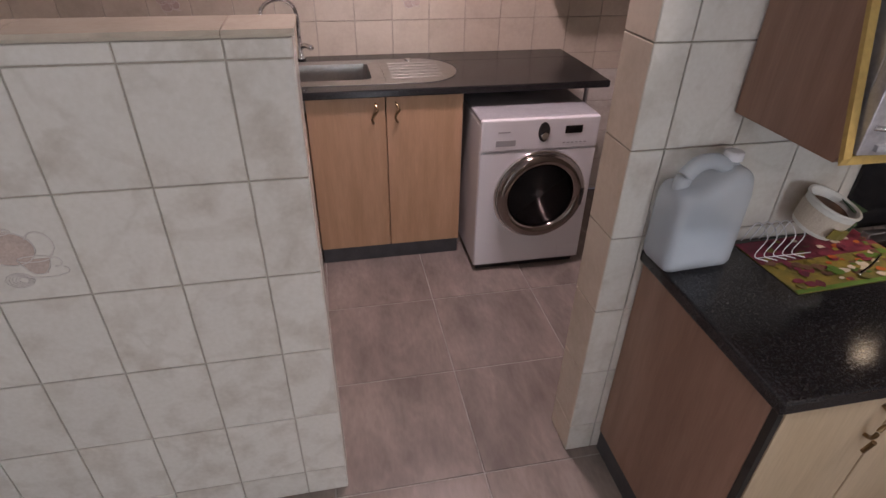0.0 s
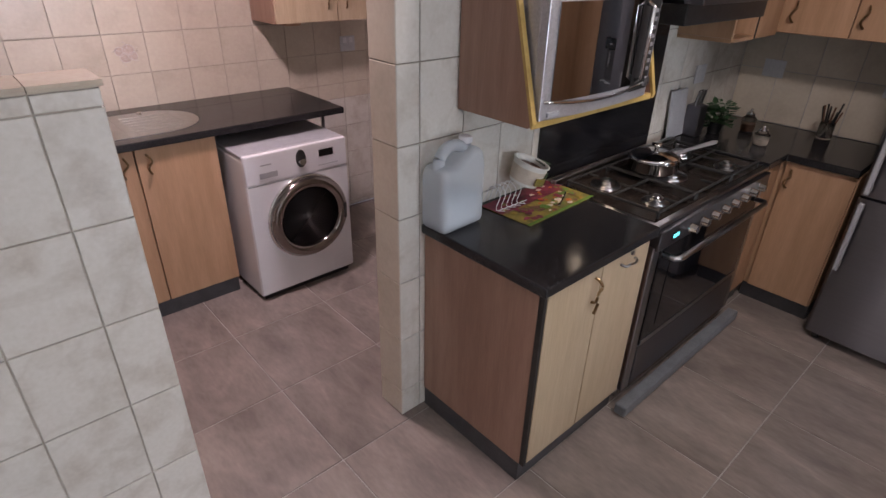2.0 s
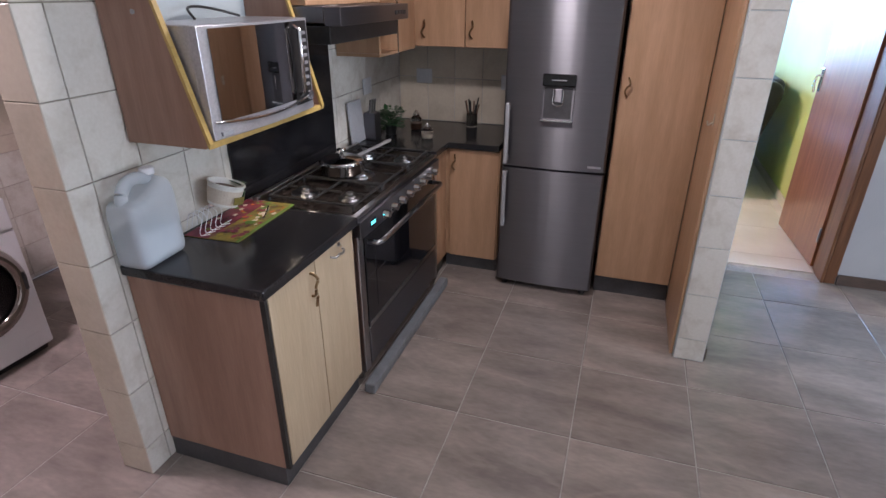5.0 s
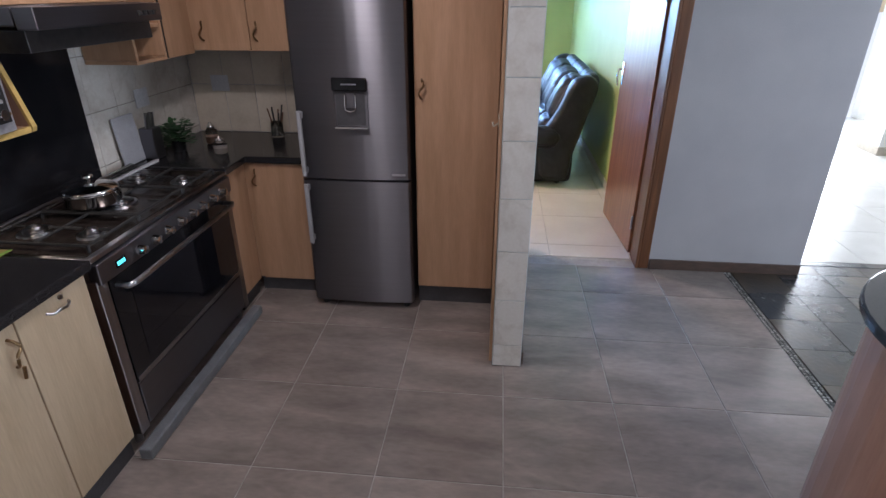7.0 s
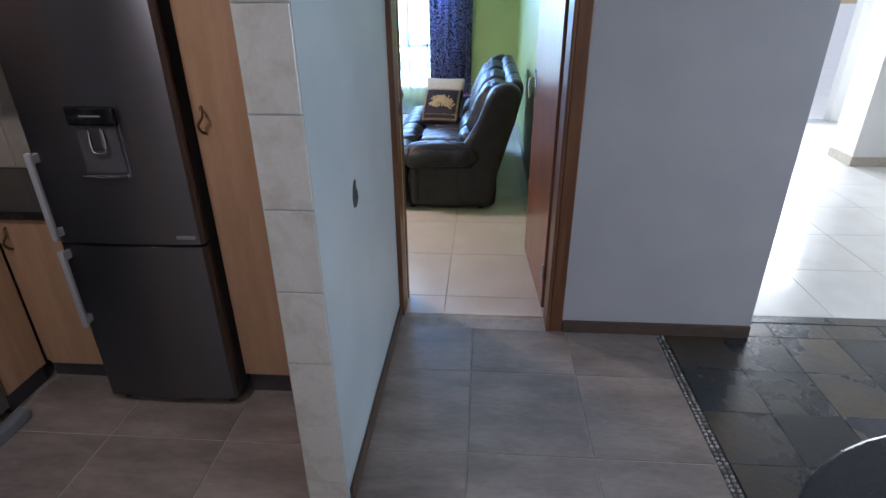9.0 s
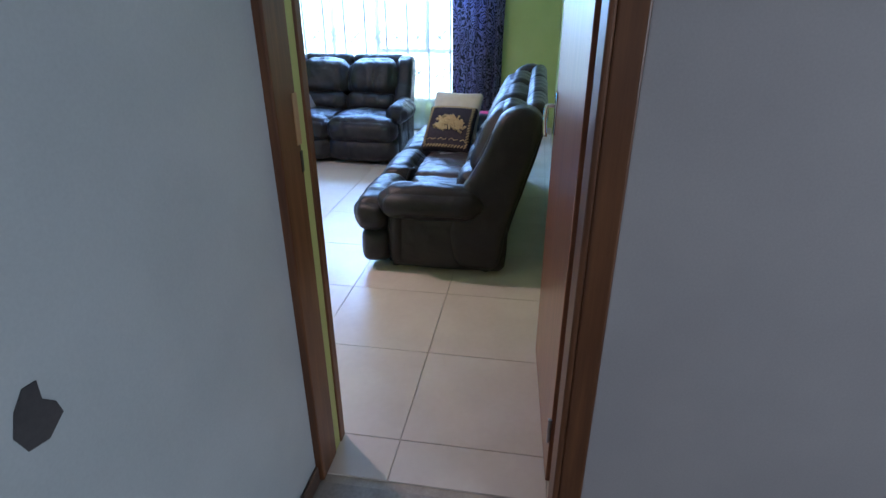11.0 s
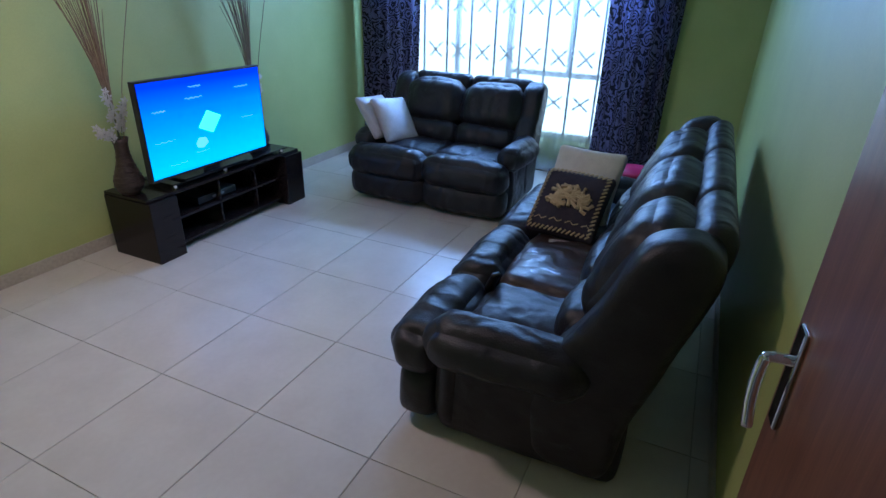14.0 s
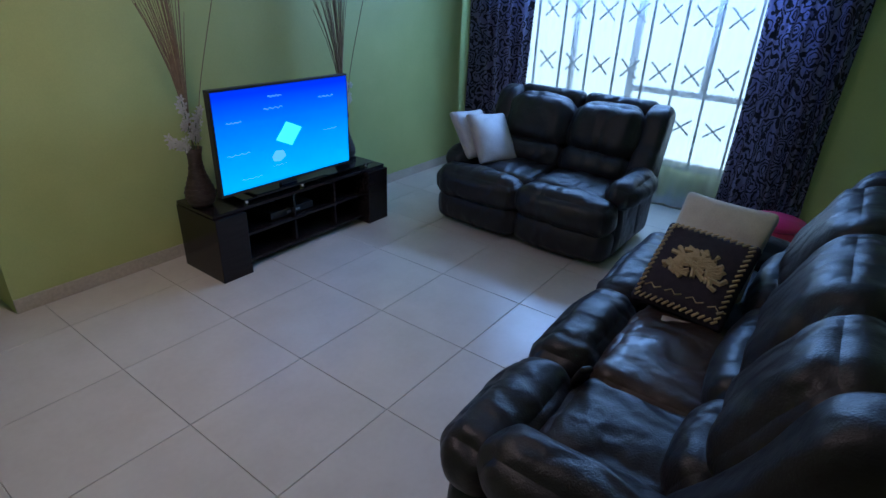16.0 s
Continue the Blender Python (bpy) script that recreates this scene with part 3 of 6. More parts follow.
part("hanging_key", tube([(1.333, 0.535, 0.725), (1.335, 0.545, 0.68)], 0.006), M_BRONZE, near, "keys hanging from the handle")

counter = solid("countertop", box(1.035, 1.715, 0.545, WY - 0.001, 0.864, 0.902, 0.006), M_GRANITE, "polished black granite countertop beside the cooker", "countertop")

corner = base_unit("corner_cabinet", "beech-look base cabinet beside the fridge", 3.075, DX0 - 0.002, 0.232, 0.60, 0.10, 0.862, "-x", (0.235, 0.565), M_BEECH, M_BEECH, handles=((0.53, 0.77),))
filler = base_unit("narrow_cabinet", "narrow beech-look cabinet beside the cooker", 2.83, 3.073, 0.585, WY - 0.004, 0.10, 0.862, "-y", (2.832, 3.072), M_BEECH, M_BEECH, handles=(None,))
top2 = prism([(2.812, 0.565), (3.055, 0.565), (3.055, 0.235), (DX0 - 0.001, 0.235), (DX0 - 0.001, WY - 0.001), (2.812, WY - 0.001)], "z", 0.864, 0.902, 0.005)
solid("corner_countertop", top2, M_GRANITE, "polished black granite corner countertop", "countertop")

pantry = base_unit("tall_cupboard", "tall beech-look pantry cupboard beside the fridge", 3.02, DX0 - 0.002, -0.883, -0.432, 0.125, 2.3, "-x", (-0.882, -0.434), M_BEECH, M_BEECH, handles=((-0.475, 1.30),))
cheek = solid("side_panel", box(2.475, 3.03, NY1 + 0.001, NY1 + 0.016, 0.0, 2.3, 0.002), M_BEECH, "beech-look side panel on the short wall", "panel")
hook = thing("wall_hook", "small cream hook on the beech side panel", "hook", (2.62, NY1 + 0.016, 1.2))
part("plate", box(2.61, 2.63, NY1 + 0.0165, NY1 + 0.021, 1.2, 1.26, 0.002), M_SKIRT, hook)
part("prong", tube(curve([(2.62, NY1 + 0.02, 1.22), (2.62, NY1 + 0.04, 1.205), (2.62, NY1 + 0.045, 1.225)], 4), 0.004), M_SKIRT, hook, smooth=True)

# wall cupboards: corner pair, and the small one beyond the hood
upper = base_unit("wall_cupboard", "beech-look wall cupboards above the corner counter", 3.27, DX0 - 0.002, 0.215, 0.905, 1.455, 2.15, "-x", (0.217, 0.53, 0.903), M_BEECH, M_BEECH, kick=False, handles=((0.485, 1.56), (0.80, 1.56)))
upper2 = base_unit("corner_wall_cupboard", "beech-look wall cupboard filling the corner", 2.985, 3.262, 0.86, WY - 0.004, 1.44, 2.15, "-y", (2.987, 3.26), M_BEECH, M_BEECH, kick=False, handles=(None,))
part("edge_strip", box(2.979, 2.984, 0.858, WY - 0.01, 1.445, 2.15, 0.001), M_DARK_GAP, upper2, "dark edge strip")
opens = thing("open_wall_shelf", "beech-look open end shelf beside the cooker hood", "wall shelf", (2.84, 1.0, 1.44))
part("bottom", box(2.712, 2.977, 0.862, WY - 0.006, 1.44, 1.458, 0.002), M_BEECH, opens)
part("side_panel", box(2.712, 2.73, 0.862, WY - 0.006, 1.459, 2.15, 0.002), M_BEECH, opens)
part("side_panel", box(2.959, 2.977, 0.862, WY - 0.006, 1.459, 2.15, 0.002), M_BEECH, opens)
part("back", box(2.731, 2.958, WY - 0.016, WY - 0.007, 1.459, 2.15, 0.001), M_BEECH, opens)
for z in (1.60, 1.86, 2.13):
    part("shelf", box(2.7305, 2.9585, 0.866, WY - 0.017, z, z + 0.018, 0.002), M_BEECH, opens)

# microwave shelf: slanting sides, open front
shelf = thing("microwave_shelf", "brown wall cabinet with slanted sides holding the microwave", "wall cabinet", (1.6, WY - 0.004, 1.3))
side = [(WY - 0.006, 1.305), (0.812, 1.305), (0.80, 1.325), (0.95, 1.86), (0.95, 2.2), (WY - 0.006, 2.2)]
for a, b in ((1.198, 1.216), (1.922, 1.94)):
    part("side_panel", prism(side, "x", a, b, 0.0015), M_PANEL, shelf)
    edge = prism([(0.796, 1.305), (0.790, 1.322), (0.942, 1.862), (0.951, 1.858), (0.802, 1.322)], "x", a - 0.001, b + 0.001)
    part("edge_band", edge, M_EDGE, shelf, "yellow edge band")
part("bottom", box(1.217, 1.921, 0.815, WY - 0.008, 1.306, 1.324, 0.001), M_PANEL, shelf)
part("edge_band", box(1.217, 1.921, 0.797, 0.8145, 1.303, 1.325, 0.002), M_EDGE, shelf, "yellow edge band")
part("back", box(1.217, 1.921, WY - 0.016, WY - 0.009, 1.325, 2.2, 0.001), M_PAINT_BLUE, shelf)
part("top", box(1.217, 1.921, 0.97, WY - 0.018, 2.182, 2.2, 0.001), M_PANEL, shelf)
part("screw_cap", lathe([(0.008, 1.194), (0.007, 1.198)], (0, 0.99, 1.72), "x", 14), M_GREYPLASTIC, shelf, "round screw cap")

M_BULB = mat("bulb_glow", (0.8, 0.8, 0.8), None, emit=(1.0, 0.82, 0.6), emit_strength=9.0)
# microwave
mw = thing("microwave", "silver microwave oven with a mirrored door", "microwave", (1.57, 0.95, 1.325))
MX0, MX1, MY = 1.224, 1.855, 0.79
part("body", box(MX0 + 0.004, MX1 - 0.004, MY + 0.03, 1.09, 1.326, 1.683, 0.006), M_SILVERPLASTIC, mw)
bow = [(MX0, MY + 0.0), (MX0, MY + 0.03), (MX1, MY + 0.03), (MX1, MY + 0.0)] + [(MX1 - (MX1 - MX0) * k / 12, MY - 0.022 * math.sin(math.pi * k / 12)) for k in range(1, 12)]
part("front", prism(bow, "z", 1.328, 1.681, 0.002), M_SILVERPLASTIC, mw)
glass = [(MX0 + 0.04 + 0.44 * k / 12, MY - 0.004 - 0.022 * math.sin(math.pi * (0.07 + 0.70 * k / 12))) for k in range(13)]
part("door_glass", prism(glass + [(u, v + 0.003) for u, v in reversed(glass)], "z", 1.385, 1.672), M_MIRROR, mw, "brown-reflecting mirrored door glass")
pan = [(MX0 + 0.482 + 0.135 * k / 6, MY - 0.0035 - 0.022 * math.sin(math.pi * (0.785 + 0.19 * k / 6))) for k in range(7)]
part("control_panel", prism(pan + [(u, v + 0.003) for u, v in reversed(pan)], "z", 1.36, 1.672), M_BLACKPLASTIC, mw, "black control panel")
part("handle", tube([(MX0 + 0.505, MY - 0.02, 1.40), (MX0 + 0.505, MY - 0.042, 1.41), (MX0 + 0.505, MY - 0.042, 1.645), (MX0 + 0.505, MY - 0.02, 1.655)], 0.009), M_CHROME, mw, "chrome bar handle", smooth=True)
for r in range(8):
    for c in range(2):
        part("button", box(MX0 + 0.543 + c * 0.032, MX0 + 0.565 + c * 0.032, MY - 0.017 + c * 0.004, MY - 0.006, 1.425 + r * 0.028, 1.438 + r * 0.028, 0.002), M_SILVERPLASTIC, mw)
part("dial", lathe([(0.018, MY - 0.028), (0.02, MY - 0.004)], (MX0 + 0.575, 0, 1.39), "y", 18), M_CHROME, mw, "chrome dial")
arc = [(MX0 + 0.012 + (MX1 - MX0 - 0.024) * k / 16, MY - 0.004 - 0.022 * math.sin(math.pi * k / 16), 1.366 + 0.022 * (2 * k / 16 - 1) ** 2) for k in range(17)]
part("trim_arc", tube(arc, 0.006), M_CHROME, mw, "curved chrome trim", smooth=True)
part("logo_plate", box(MX0 + 0.03, MX0 + 0.085, MY - 0.0125, MY - 0.002, 1.338, 1.352, 0.001), M_GREYPLASTIC, mw)
solid("power_cable", tube(curve([(1.47, 1.0, 1.688), (1.5, 1.05, 1.72), (1.58, 1.07, 1.725), (1.68, 1.06, 1.71), (1.76, 1.03, 1.688)]), 0.005), M_BLACKPLASTIC, "black power cable lying on the microwave", "cable", smooth=True)

spot = thing("shelf_spotlight", "small round spotlight under the microwave shelf, switched on", "spotlight", (1.795, 0.94, 1.305))
part("housing", lathe([(0.034, 1.3045), (0.036, 1.266), (0.033, 1.264), (0.031, 1.268), (0.030, 1.30)], (1.795, 0.94, 0), n=22), M_CHROME, spot)
part("bulb", lathe([(0.024, 1.2938), (0.02, 1.2925), (0.002, 1.292)], (1.795, 0.94, 0), n=20), M_BULB, spot, "glowing warm bulb")

# cooker hood and its black panel
solid("splash_panel", box(1.685, 2.612, WY - 0.012, WY - 0.0005, 0.905, 1.70, 0.001), M_PANELBLACK, "glossy black splash panel behind the cooker", "splash panel")
hood = thing("cooker_hood", "dark steel cooker hood above the stove", "cooker hood", (2.3, 0.9, 1.57))
part("canopy", box(1.945, 2.70, 0.76, WY - 0.016, 1.655, 1.72, 0.006), M_FRIDGE, hood)
part("visor", box(1.945, 2.70, 0.68, 0.758, 1.645, 1.718, 0.004), M_FRIDGE, hood, "steel pull-out visor")
part("filter", box(1.955, 2.69, 0.74, WY - 0.03, 1.57, 1.644, 0.003), M_BLACKPLASTIC, hood, "black grease filter")
part("chimney", box(1.95, 2.70, 0.84, WY - 0.016, 1.722, 2.15, 0.003), M_BEECH, hood)
for k in range(4):
    part("switch", box(2.52 + k * 0.035, 2.545 + k * 0.035, 0.673, 0.681, 1.67, 1.69, 0.002), M_BLACKPLASTIC, hood)

# ---- cooker ----
RX0, RX1, RY = 1.725, 2.80, 0.555
ck = thing("cooker", "wide black and steel gas cooker with five burners", "cooker", (2.26, 0.85, 0))
part("body", box(RX0 + 0.02, RX1 - 0.005, RY + 0.03, 1.09, 0.07, 0.872, 0.004), M_STEEL, ck)
part("side_trim", box(RX0, RX0 + 0.055, RY + 0.003, RY + 0.05, 0.07, 0.80, 0.004), M_STEEL, ck, "steel front post")
part("side_trim", box(RX1 - 0.05, RX1, RY + 0.003, RY + 0.05, 0.07, 0.80, 0.004), M_STEEL, ck, "steel front post")
hob = part("hob", box(RX0, RX1, RY + 0.005, 1.085, 0.873, 0.893, 0.005), M_STEEL, ck, "steel hob rim")
part("hob_plate", box(RX0 + 0.02, RX1 - 0.02, RY + 0.03, 1.055, 0.8935, 0.897, 0.002), M_HOB, hob, "black enamel hob plate")
part("back_rail", box(RX0 + 0.01, RX1 - 0.01, 1.058, 1.085, 0.894, 0.925, 0.004), M_STEEL, ck, "steel rail at the back")
fascia = part("control_panel", box(RX0 + 0.005, RX1 - 0.005, RY - 0.012, RY + 0.03, 0.785, 0.868, 0.004), M_FRIDGE, ck, "dark steel control panel")
part("clock", box(RX0 + 0.10, RX0 + 0.16, RY - 0.0145, RY - 0.012, 0.81, 0.842, 0.001), M_BLACKGLASS, fascia, "black clock window")
M_CLOCK = mat("clock_digits", (0.05, 0.3, 0.35), None, emit=(0.1, 0.75, 0.85), emit_strength=2.5)
for k in range(4):
    part("digit", box(RX0 + 0.108 + 0.012 * k, RX0 + 0.116 + 0.012 * k, RY - 0.0155, RY - 0.0146, 0.818, 0.834, 0), M_CLOCK, fascia, "glowing blue digit")
for k in range(8):
    kx = RX0 + 0.24 + 0.10 * k
    kb = part("knob", lathe([(0.021, RY - 0.016), (0.021, RY - 0.022), (0.017, RY - 0.05), (0.004, RY - 0.052)], (kx, 0, 0.826), "y", 20), M_CHROME, fascia, "steel knob", smooth=False)
part("oven_door", box(RX0 + 0.06, RX1 - 0.055, RY - 0.002, RY + 0.028, 0.30, 0.778, 0.004), M_BLACKGLASS, ck, "black glass oven door")
part("oven_window", box(RX0 + 0.16, RX1 - 0.16, RY - 0.0045, RY - 0.002, 0.37, 0.70, 0.001), M_GLASSBLACK, ck, "darker glass window")
part("door_trim", box(RX0 + 0.062, RX1 - 0.057, RY - 0.005, RY - 0.0022, 0.302, 0.325, 0.001), M_STEEL, ck, "steel strip along the door's foot")
part("door_handle", tube([(RX0 + 0.09, RY - 0.002, 0.745), (RX0 + 0.09, RY - 0.05, 0.745), (RX0 + 0.12, RY - 0.062, 0.745), (RX1 - 0.12, RY - 0.062, 0.745), (RX1 - 0.09, RY - 0.05, 0.745), (RX1 - 0.09, RY - 0.002, 0.745)], 0.012, 10), M_STEEL, ck, "steel bar handle", smooth=True)
part("drawer", box(RX0 + 0.06, RX1 - 0.055, RY + 0.0, RY + 0.028, 0.085, 0.292, 0.004), M_FRIDGE, ck, "dark steel bottom drawer")
for fx in (RX0 + 0.04, RX1 - 0.04):
    for fy in (RY + 0.06, 1.04):
        part("foot", lathe([(0.018, 0.0), (0.018, 0.07)], (fx, fy, 0), n=12), M_STEEL, ck)
for bx, by, br in ((1.93, 0.93, 0.045), (1.93, 0.69, 0.035), (2.265, 0.81, 0.062), (2.60, 0.93, 0.045), (2.60, 0.69, 0.035)):
    bn = part("burner", lathe([(br + 0.022, 0.897), (br + 0.018, 0.905), (br, 0.906), (br, 0.914), (br - 0.01, 0.918)], (bx, by, 0), n=24), M_STEEL, ck, "steel burner ring", smooth=False)
    part("cap", lathe([(br * 0.62, 0.9185), (br * 0.62, 0.924), (br * 0.5, 0.927)], (bx, by, 0), n=20), M_STEEL, bn, "burner cap")
for gx0, gx1 in ((RX0 + 0.06, 2.085), (2.10, 2.43), (2.445, RX1 - 0.06)):
    g = tube([(gx0, 0.60, 0.921), (gx0, 1.03, 0.921)], 0.006, 6)
    for gy in (0.60, 0.815, 1.03):
        g = tube([(gx0, gy, 0.921), (gx1, gy, 0.921)], 0.006, 6, g)
    g = tube([(gx1, 0.60, 0.921), (gx1, 1.03, 0.921)], 0.006, 6, g)
    mid = (gx0 + gx1) / 2
    for gy0, gy1 in ((0.60, 0.66), (0.73, 0.87), (0.97, 1.03)):
        g = tube([(mid, gy0, 0.921), (mid, gy1, 0.921)], 0.006, 6, g)
    for cx in (gx0, gx1):
        for cy in (0.60, 1.03):
            g = tube([(cx, cy, 0.897), (cx, cy, 0.925)], 0.007, 6, g)
    part("pan_support", g, M_IRON, ck, "black iron pan support")
solid("plinth_bar", box(1.66, 2.82, 0.49, 0.545, 0.0, 0.055, 0.008), M_KICK_BAR, "grey plinth bar on the floor before the cooker", "plinth")

PTX, PTY, PTZ = 2.19, 0.86, 0.928
pot = thing("saucepan", "steel saucepan with a lid on the middle burner", "saucepan", (PTX, PTY, PTZ))
part("pan", lathe([(0.098, PTZ), (0.11, PTZ + 0.012), (0.113, PTZ + 0.058), (0.118, PTZ + 0.061), (0.116, PTZ + 0.063)], (PTX, PTY, 0), n=40), M_CHROME, pot, smooth=True)
part("lid", lathe([(0.118, PTZ + 0.063), (0.104, PTZ + 0.076), (0.058, PTZ + 0.092), (0.014, PTZ + 0.098)], (PTX, PTY, 0), n=40), M_CHROME, pot, "domed steel lid", smooth=True)
part("knob", lathe([(0.008, PTZ + 0.098), (0.008, PTZ + 0.112), (0.024, PTZ + 0.118), (0.022, PTZ + 0.127), (0.006, PTZ + 0.13)], (PTX, PTY, 0), n=20), M_CHROME, pot, smooth=True)
grip = prism([(0.105, -0.012), (0.20, -0.009), (0.33, -0.014), (0.345, 0.0), (0.33, 0.014), (0.20, 0.009), (0.105, 0.012)], "z", -0.004, 0.006, 0.002)
part("handle", moved(grip, Matrix.Translation((PTX, PTY, PTZ + 0.05)) @ Matrix.Rotation(radians(-24), 4, "Z") @ Matrix.Rotation(radians(-10), 4, "Y")), M_SILVERPLASTIC, pot, "long flat steel handle")

# ---- fridge ----
FX, FY0, FY1 = 2.945, -0.415, 0.192
fr = thing("fridge", "tall dark steel fridge-freezer with a water dispenser", "fridge", (3.28, -0.11, 0))
part("body", box(FX + 0.06, 3.62, FY0 + 0.004, FY1 - 0.004, 0.03, 1.86, 0.004), M_KICK, fr)
updoor = [(FY0, FX + 0.058), (FY0, FX + 0.012), (FY0 + 0.012, FX)] + [(FY0 + 0.012 + (FY1 - FY0 - 0.024) * k / 10, FX - 0.012 * math.sin(math.pi * k / 10)) for k in range(1, 10)] + [(FY1 - 0.012, FX), (FY1, FX + 0.012), (FY1, FX + 0.058)]
for nm, z0, z1, lab in (("upper_door", 0.825, 1.86, "dark steel upper door"), ("lower_door", 0.045, 0.812, "dark steel freezer door")):
    bm = prism([(v, u) for u, v in updoor], "z", z0, z1)
    d = part(nm, bm, M_FRIDGE, fr, lab)
    hz0, hz1 = (0.845, 1.20) if z0 > 0.5 else (0.44, 0.80)
    hy = FY1 - 0.03
    bm = box(FX - 0.05, FX - 0.03, hy - 0.012, hy + 0.012, hz0, hz1, 0.006)
    bm = box(FX - 0.035, FX + 0.01, hy - 0.01, hy + 0.01, hz0 + 0.01, hz0 + 0.045, 0.004, bm=bm)
    bm = box(FX - 0.035, FX + 0.01, hy - 0.01, hy + 0.01, hz1 - 0.045, hz1 - 0.01, 0.004, bm=bm)
    part("handle", bm, M_GREYPLASTIC, d, "grey bar handle")
disp = part("dispenser", box(FX - 0.0155, FX - 0.004, -0.205, -0.025, 1.105, 1.365, 0.004), M_FRIDGE, fr, "water dispenser recess")
part("dispenser_recess", box(FX - 0.0185, FX - 0.0158, -0.192, -0.038, 1.125, 1.298, 0.001), M_KICK, disp, "dark grey dispenser niche")
part("dispenser_head", box(FX - 0.034, FX - 0.0165, -0.207, -0.023, 1.30, 1.368, 0.008, 3), M_BLACKGLASS, disp, "black dispenser head")
part("dispenser_mark", box(FX - 0.0352, FX - 0.034, -0.155, -0.075, 1.333, 1.338, 0), M_SILVERPLASTIC, disp, "thin pale mark")
lever = tube(curve([(FX - 0.024, -0.142, 1.285), (FX - 0.03, -0.142, 1.215), (FX - 0.031, -0.125, 1.20), (FX - 0.031, -0.105, 1.20), (FX - 0.03, -0.088, 1.215), (FX - 0.024, -0.088, 1.285)], 5), 0.0035)
part("dispenser_lever", lever, M_CHROME, disp, "chrome dispenser lever", smooth=True)
part("lever_pad", box(FX - 0.027, FX - 0.0188, -0.136, -0.094, 1.215, 1.29, 0.004), M_FRIDGE, disp, "dark lever pad")
part("drip_tray", box(FX - 0.036, FX - 0.0165, -0.205, -0.025, 1.107, 1.118, 0.003), M_CHROME, disp, "chrome drip tray")
part("badge", box(FX - 0.010, FX - 0.003, -0.39, -0.315, 0.85, 0.862, 0.001), M_SILVERPLASTIC, fr)
for fy in (FY0 + 0.05, FY1 - 0.05):
    part("foot", lathe([(0.02, 0.0), (0.02, 0.045)], (FX + 0.05, fy, 0), n=12), M_BLACKPLASTIC, fr)
    part("foot", lathe([(0.02, 0.0), (0.02, 0.045)], (3.55, fy, 0), n=12), M_BLACKPLASTIC, fr)

# ---- laundry ----
lt = thing("laundry_counter", "black laundry worktop with a leg at its end", "countertop", (0.4, 2.75, 0.94))
wt = box(-1.1, 1.59, 2.51, 2.66, 0.945, 0.982, 0.006)
wt = box(-1.1, 1.59, 3.0, 3.194, 0.945, 0.982, 0.004, bm=wt)
wt = box(-1.1, -0.12, 2.656, 3.004, 0.946, 0.9815, 0.0, bm=wt)
wt = box(0.43, 1.59, 2.656, 3.004, 0.946, 0.9815, 0.0, bm=wt)
part("worktop", wt, M_GRANITE, lt, "speckled black worktop")
part("leg", tube([(1.555, 2.70, 0.0), (1.555, 2.70, 0.944)], 0.011), M_STEEL, lt, "thin metal leg", smooth=True)
for k, (a, b, c) in enumerate(((-1.08, -0.70, -0.32), (-0.318, 0.06, 0.06), (0.062, 0.442, 0.832))):
    if k == 1:
        base_unit("laundry_cabinet", "beech-look cabinet under the sink", -0.318, 0.058, 2.54, 3.19, 0.10, 0.943, "-y", (-0.318, 0.058), M_BEECH, M_BEECH, handles=((0.0, 0.84),), body_top=0.815)
    else:
        base_unit("laundry_cabinet", "beech-look two-door cabinet under the black worktop", a, c, 2.54, 3.19, 0.10, 0.943, "-y", (a, b, c), M_BEECH, M_BEECH,
                  handles=((b - 0.055, 0.86, 0.1), (b + 0.055, 0.86, -0.1)), body_top=0.815 if k == 2 else None)
sk = thing("sink", "stainless steel sink with a drainer set in the black worktop", "sink", (0.3, 2.83, 0.982))
bm = bmesh.new()
rim_in = [(-0.085, 2.68), (0.375, 2.68), (0.395, 2.70), (0.395, 2.96), (0.375, 2.98), (-0.085, 2.98), (-0.105, 2.96), (-0.105, 2.70)]
rim_out = [(-0.16, 2.60), (0.44, 2.60), (0.46, 2.60), (0.46, 3.06), (0.44, 3.06), (-0.16, 3.06), (-0.18, 3.04), (-0.18, 2.62)]
ro = [bm.verts.new((x, y, 0.9845)) for x, y in rim_out]
ri = [bm.verts.new((x, y, 0.986)) for x, y in rim_in]
rl = [bm.verts.new((0.145 + (x - 0.145) * 0.93, 2.83 + (y - 2.83) * 0.92, 0.83)) for x, y in rim_in]
for k in range(8):
    bm.faces.new((ro[k], ro[(k + 1) % 8], ri[(k + 1) % 8], ri[k]))
    bm.faces.new((ri[k], ri[(k + 1) % 8], rl[(k + 1) % 8], rl[k]))
bm.faces.new(rl)
bmesh.ops.recalc_face_normals(bm, faces=bm.faces[:])
bmesh.ops.solidify(bm, geom=bm.faces[:], thickness=0.0012)
part("bowl", bm, M_SINK, sk, "pressed steel bowl")
drain = [(0.461, 2.60)] + [(0.64 + 0.21 * math.sin(math.pi * k / 14), 2.83 - 0.23 * math.cos(math.pi * k / 14)) for k in range(15)] + [(0.461, 3.06)]
part("drainer", prism(drain, "z", 0.9825, 0.9852, 0.0008), M_SINK, sk, "brushed steel drainer")
for k in range(6):
    part("rib", box(0.50, 0.76, 2.69 + 0.055 * k, 2.698 + 0.055 * k, 0.9853, 0.9885, 0.001), M_SINK, sk)
part("waste", lathe([(0.03, 0.8315), (0.03, 0.834), (0.012, 0.8345)], (0.2, 2.83, 0), n=18), M_FRIDGE, sk)
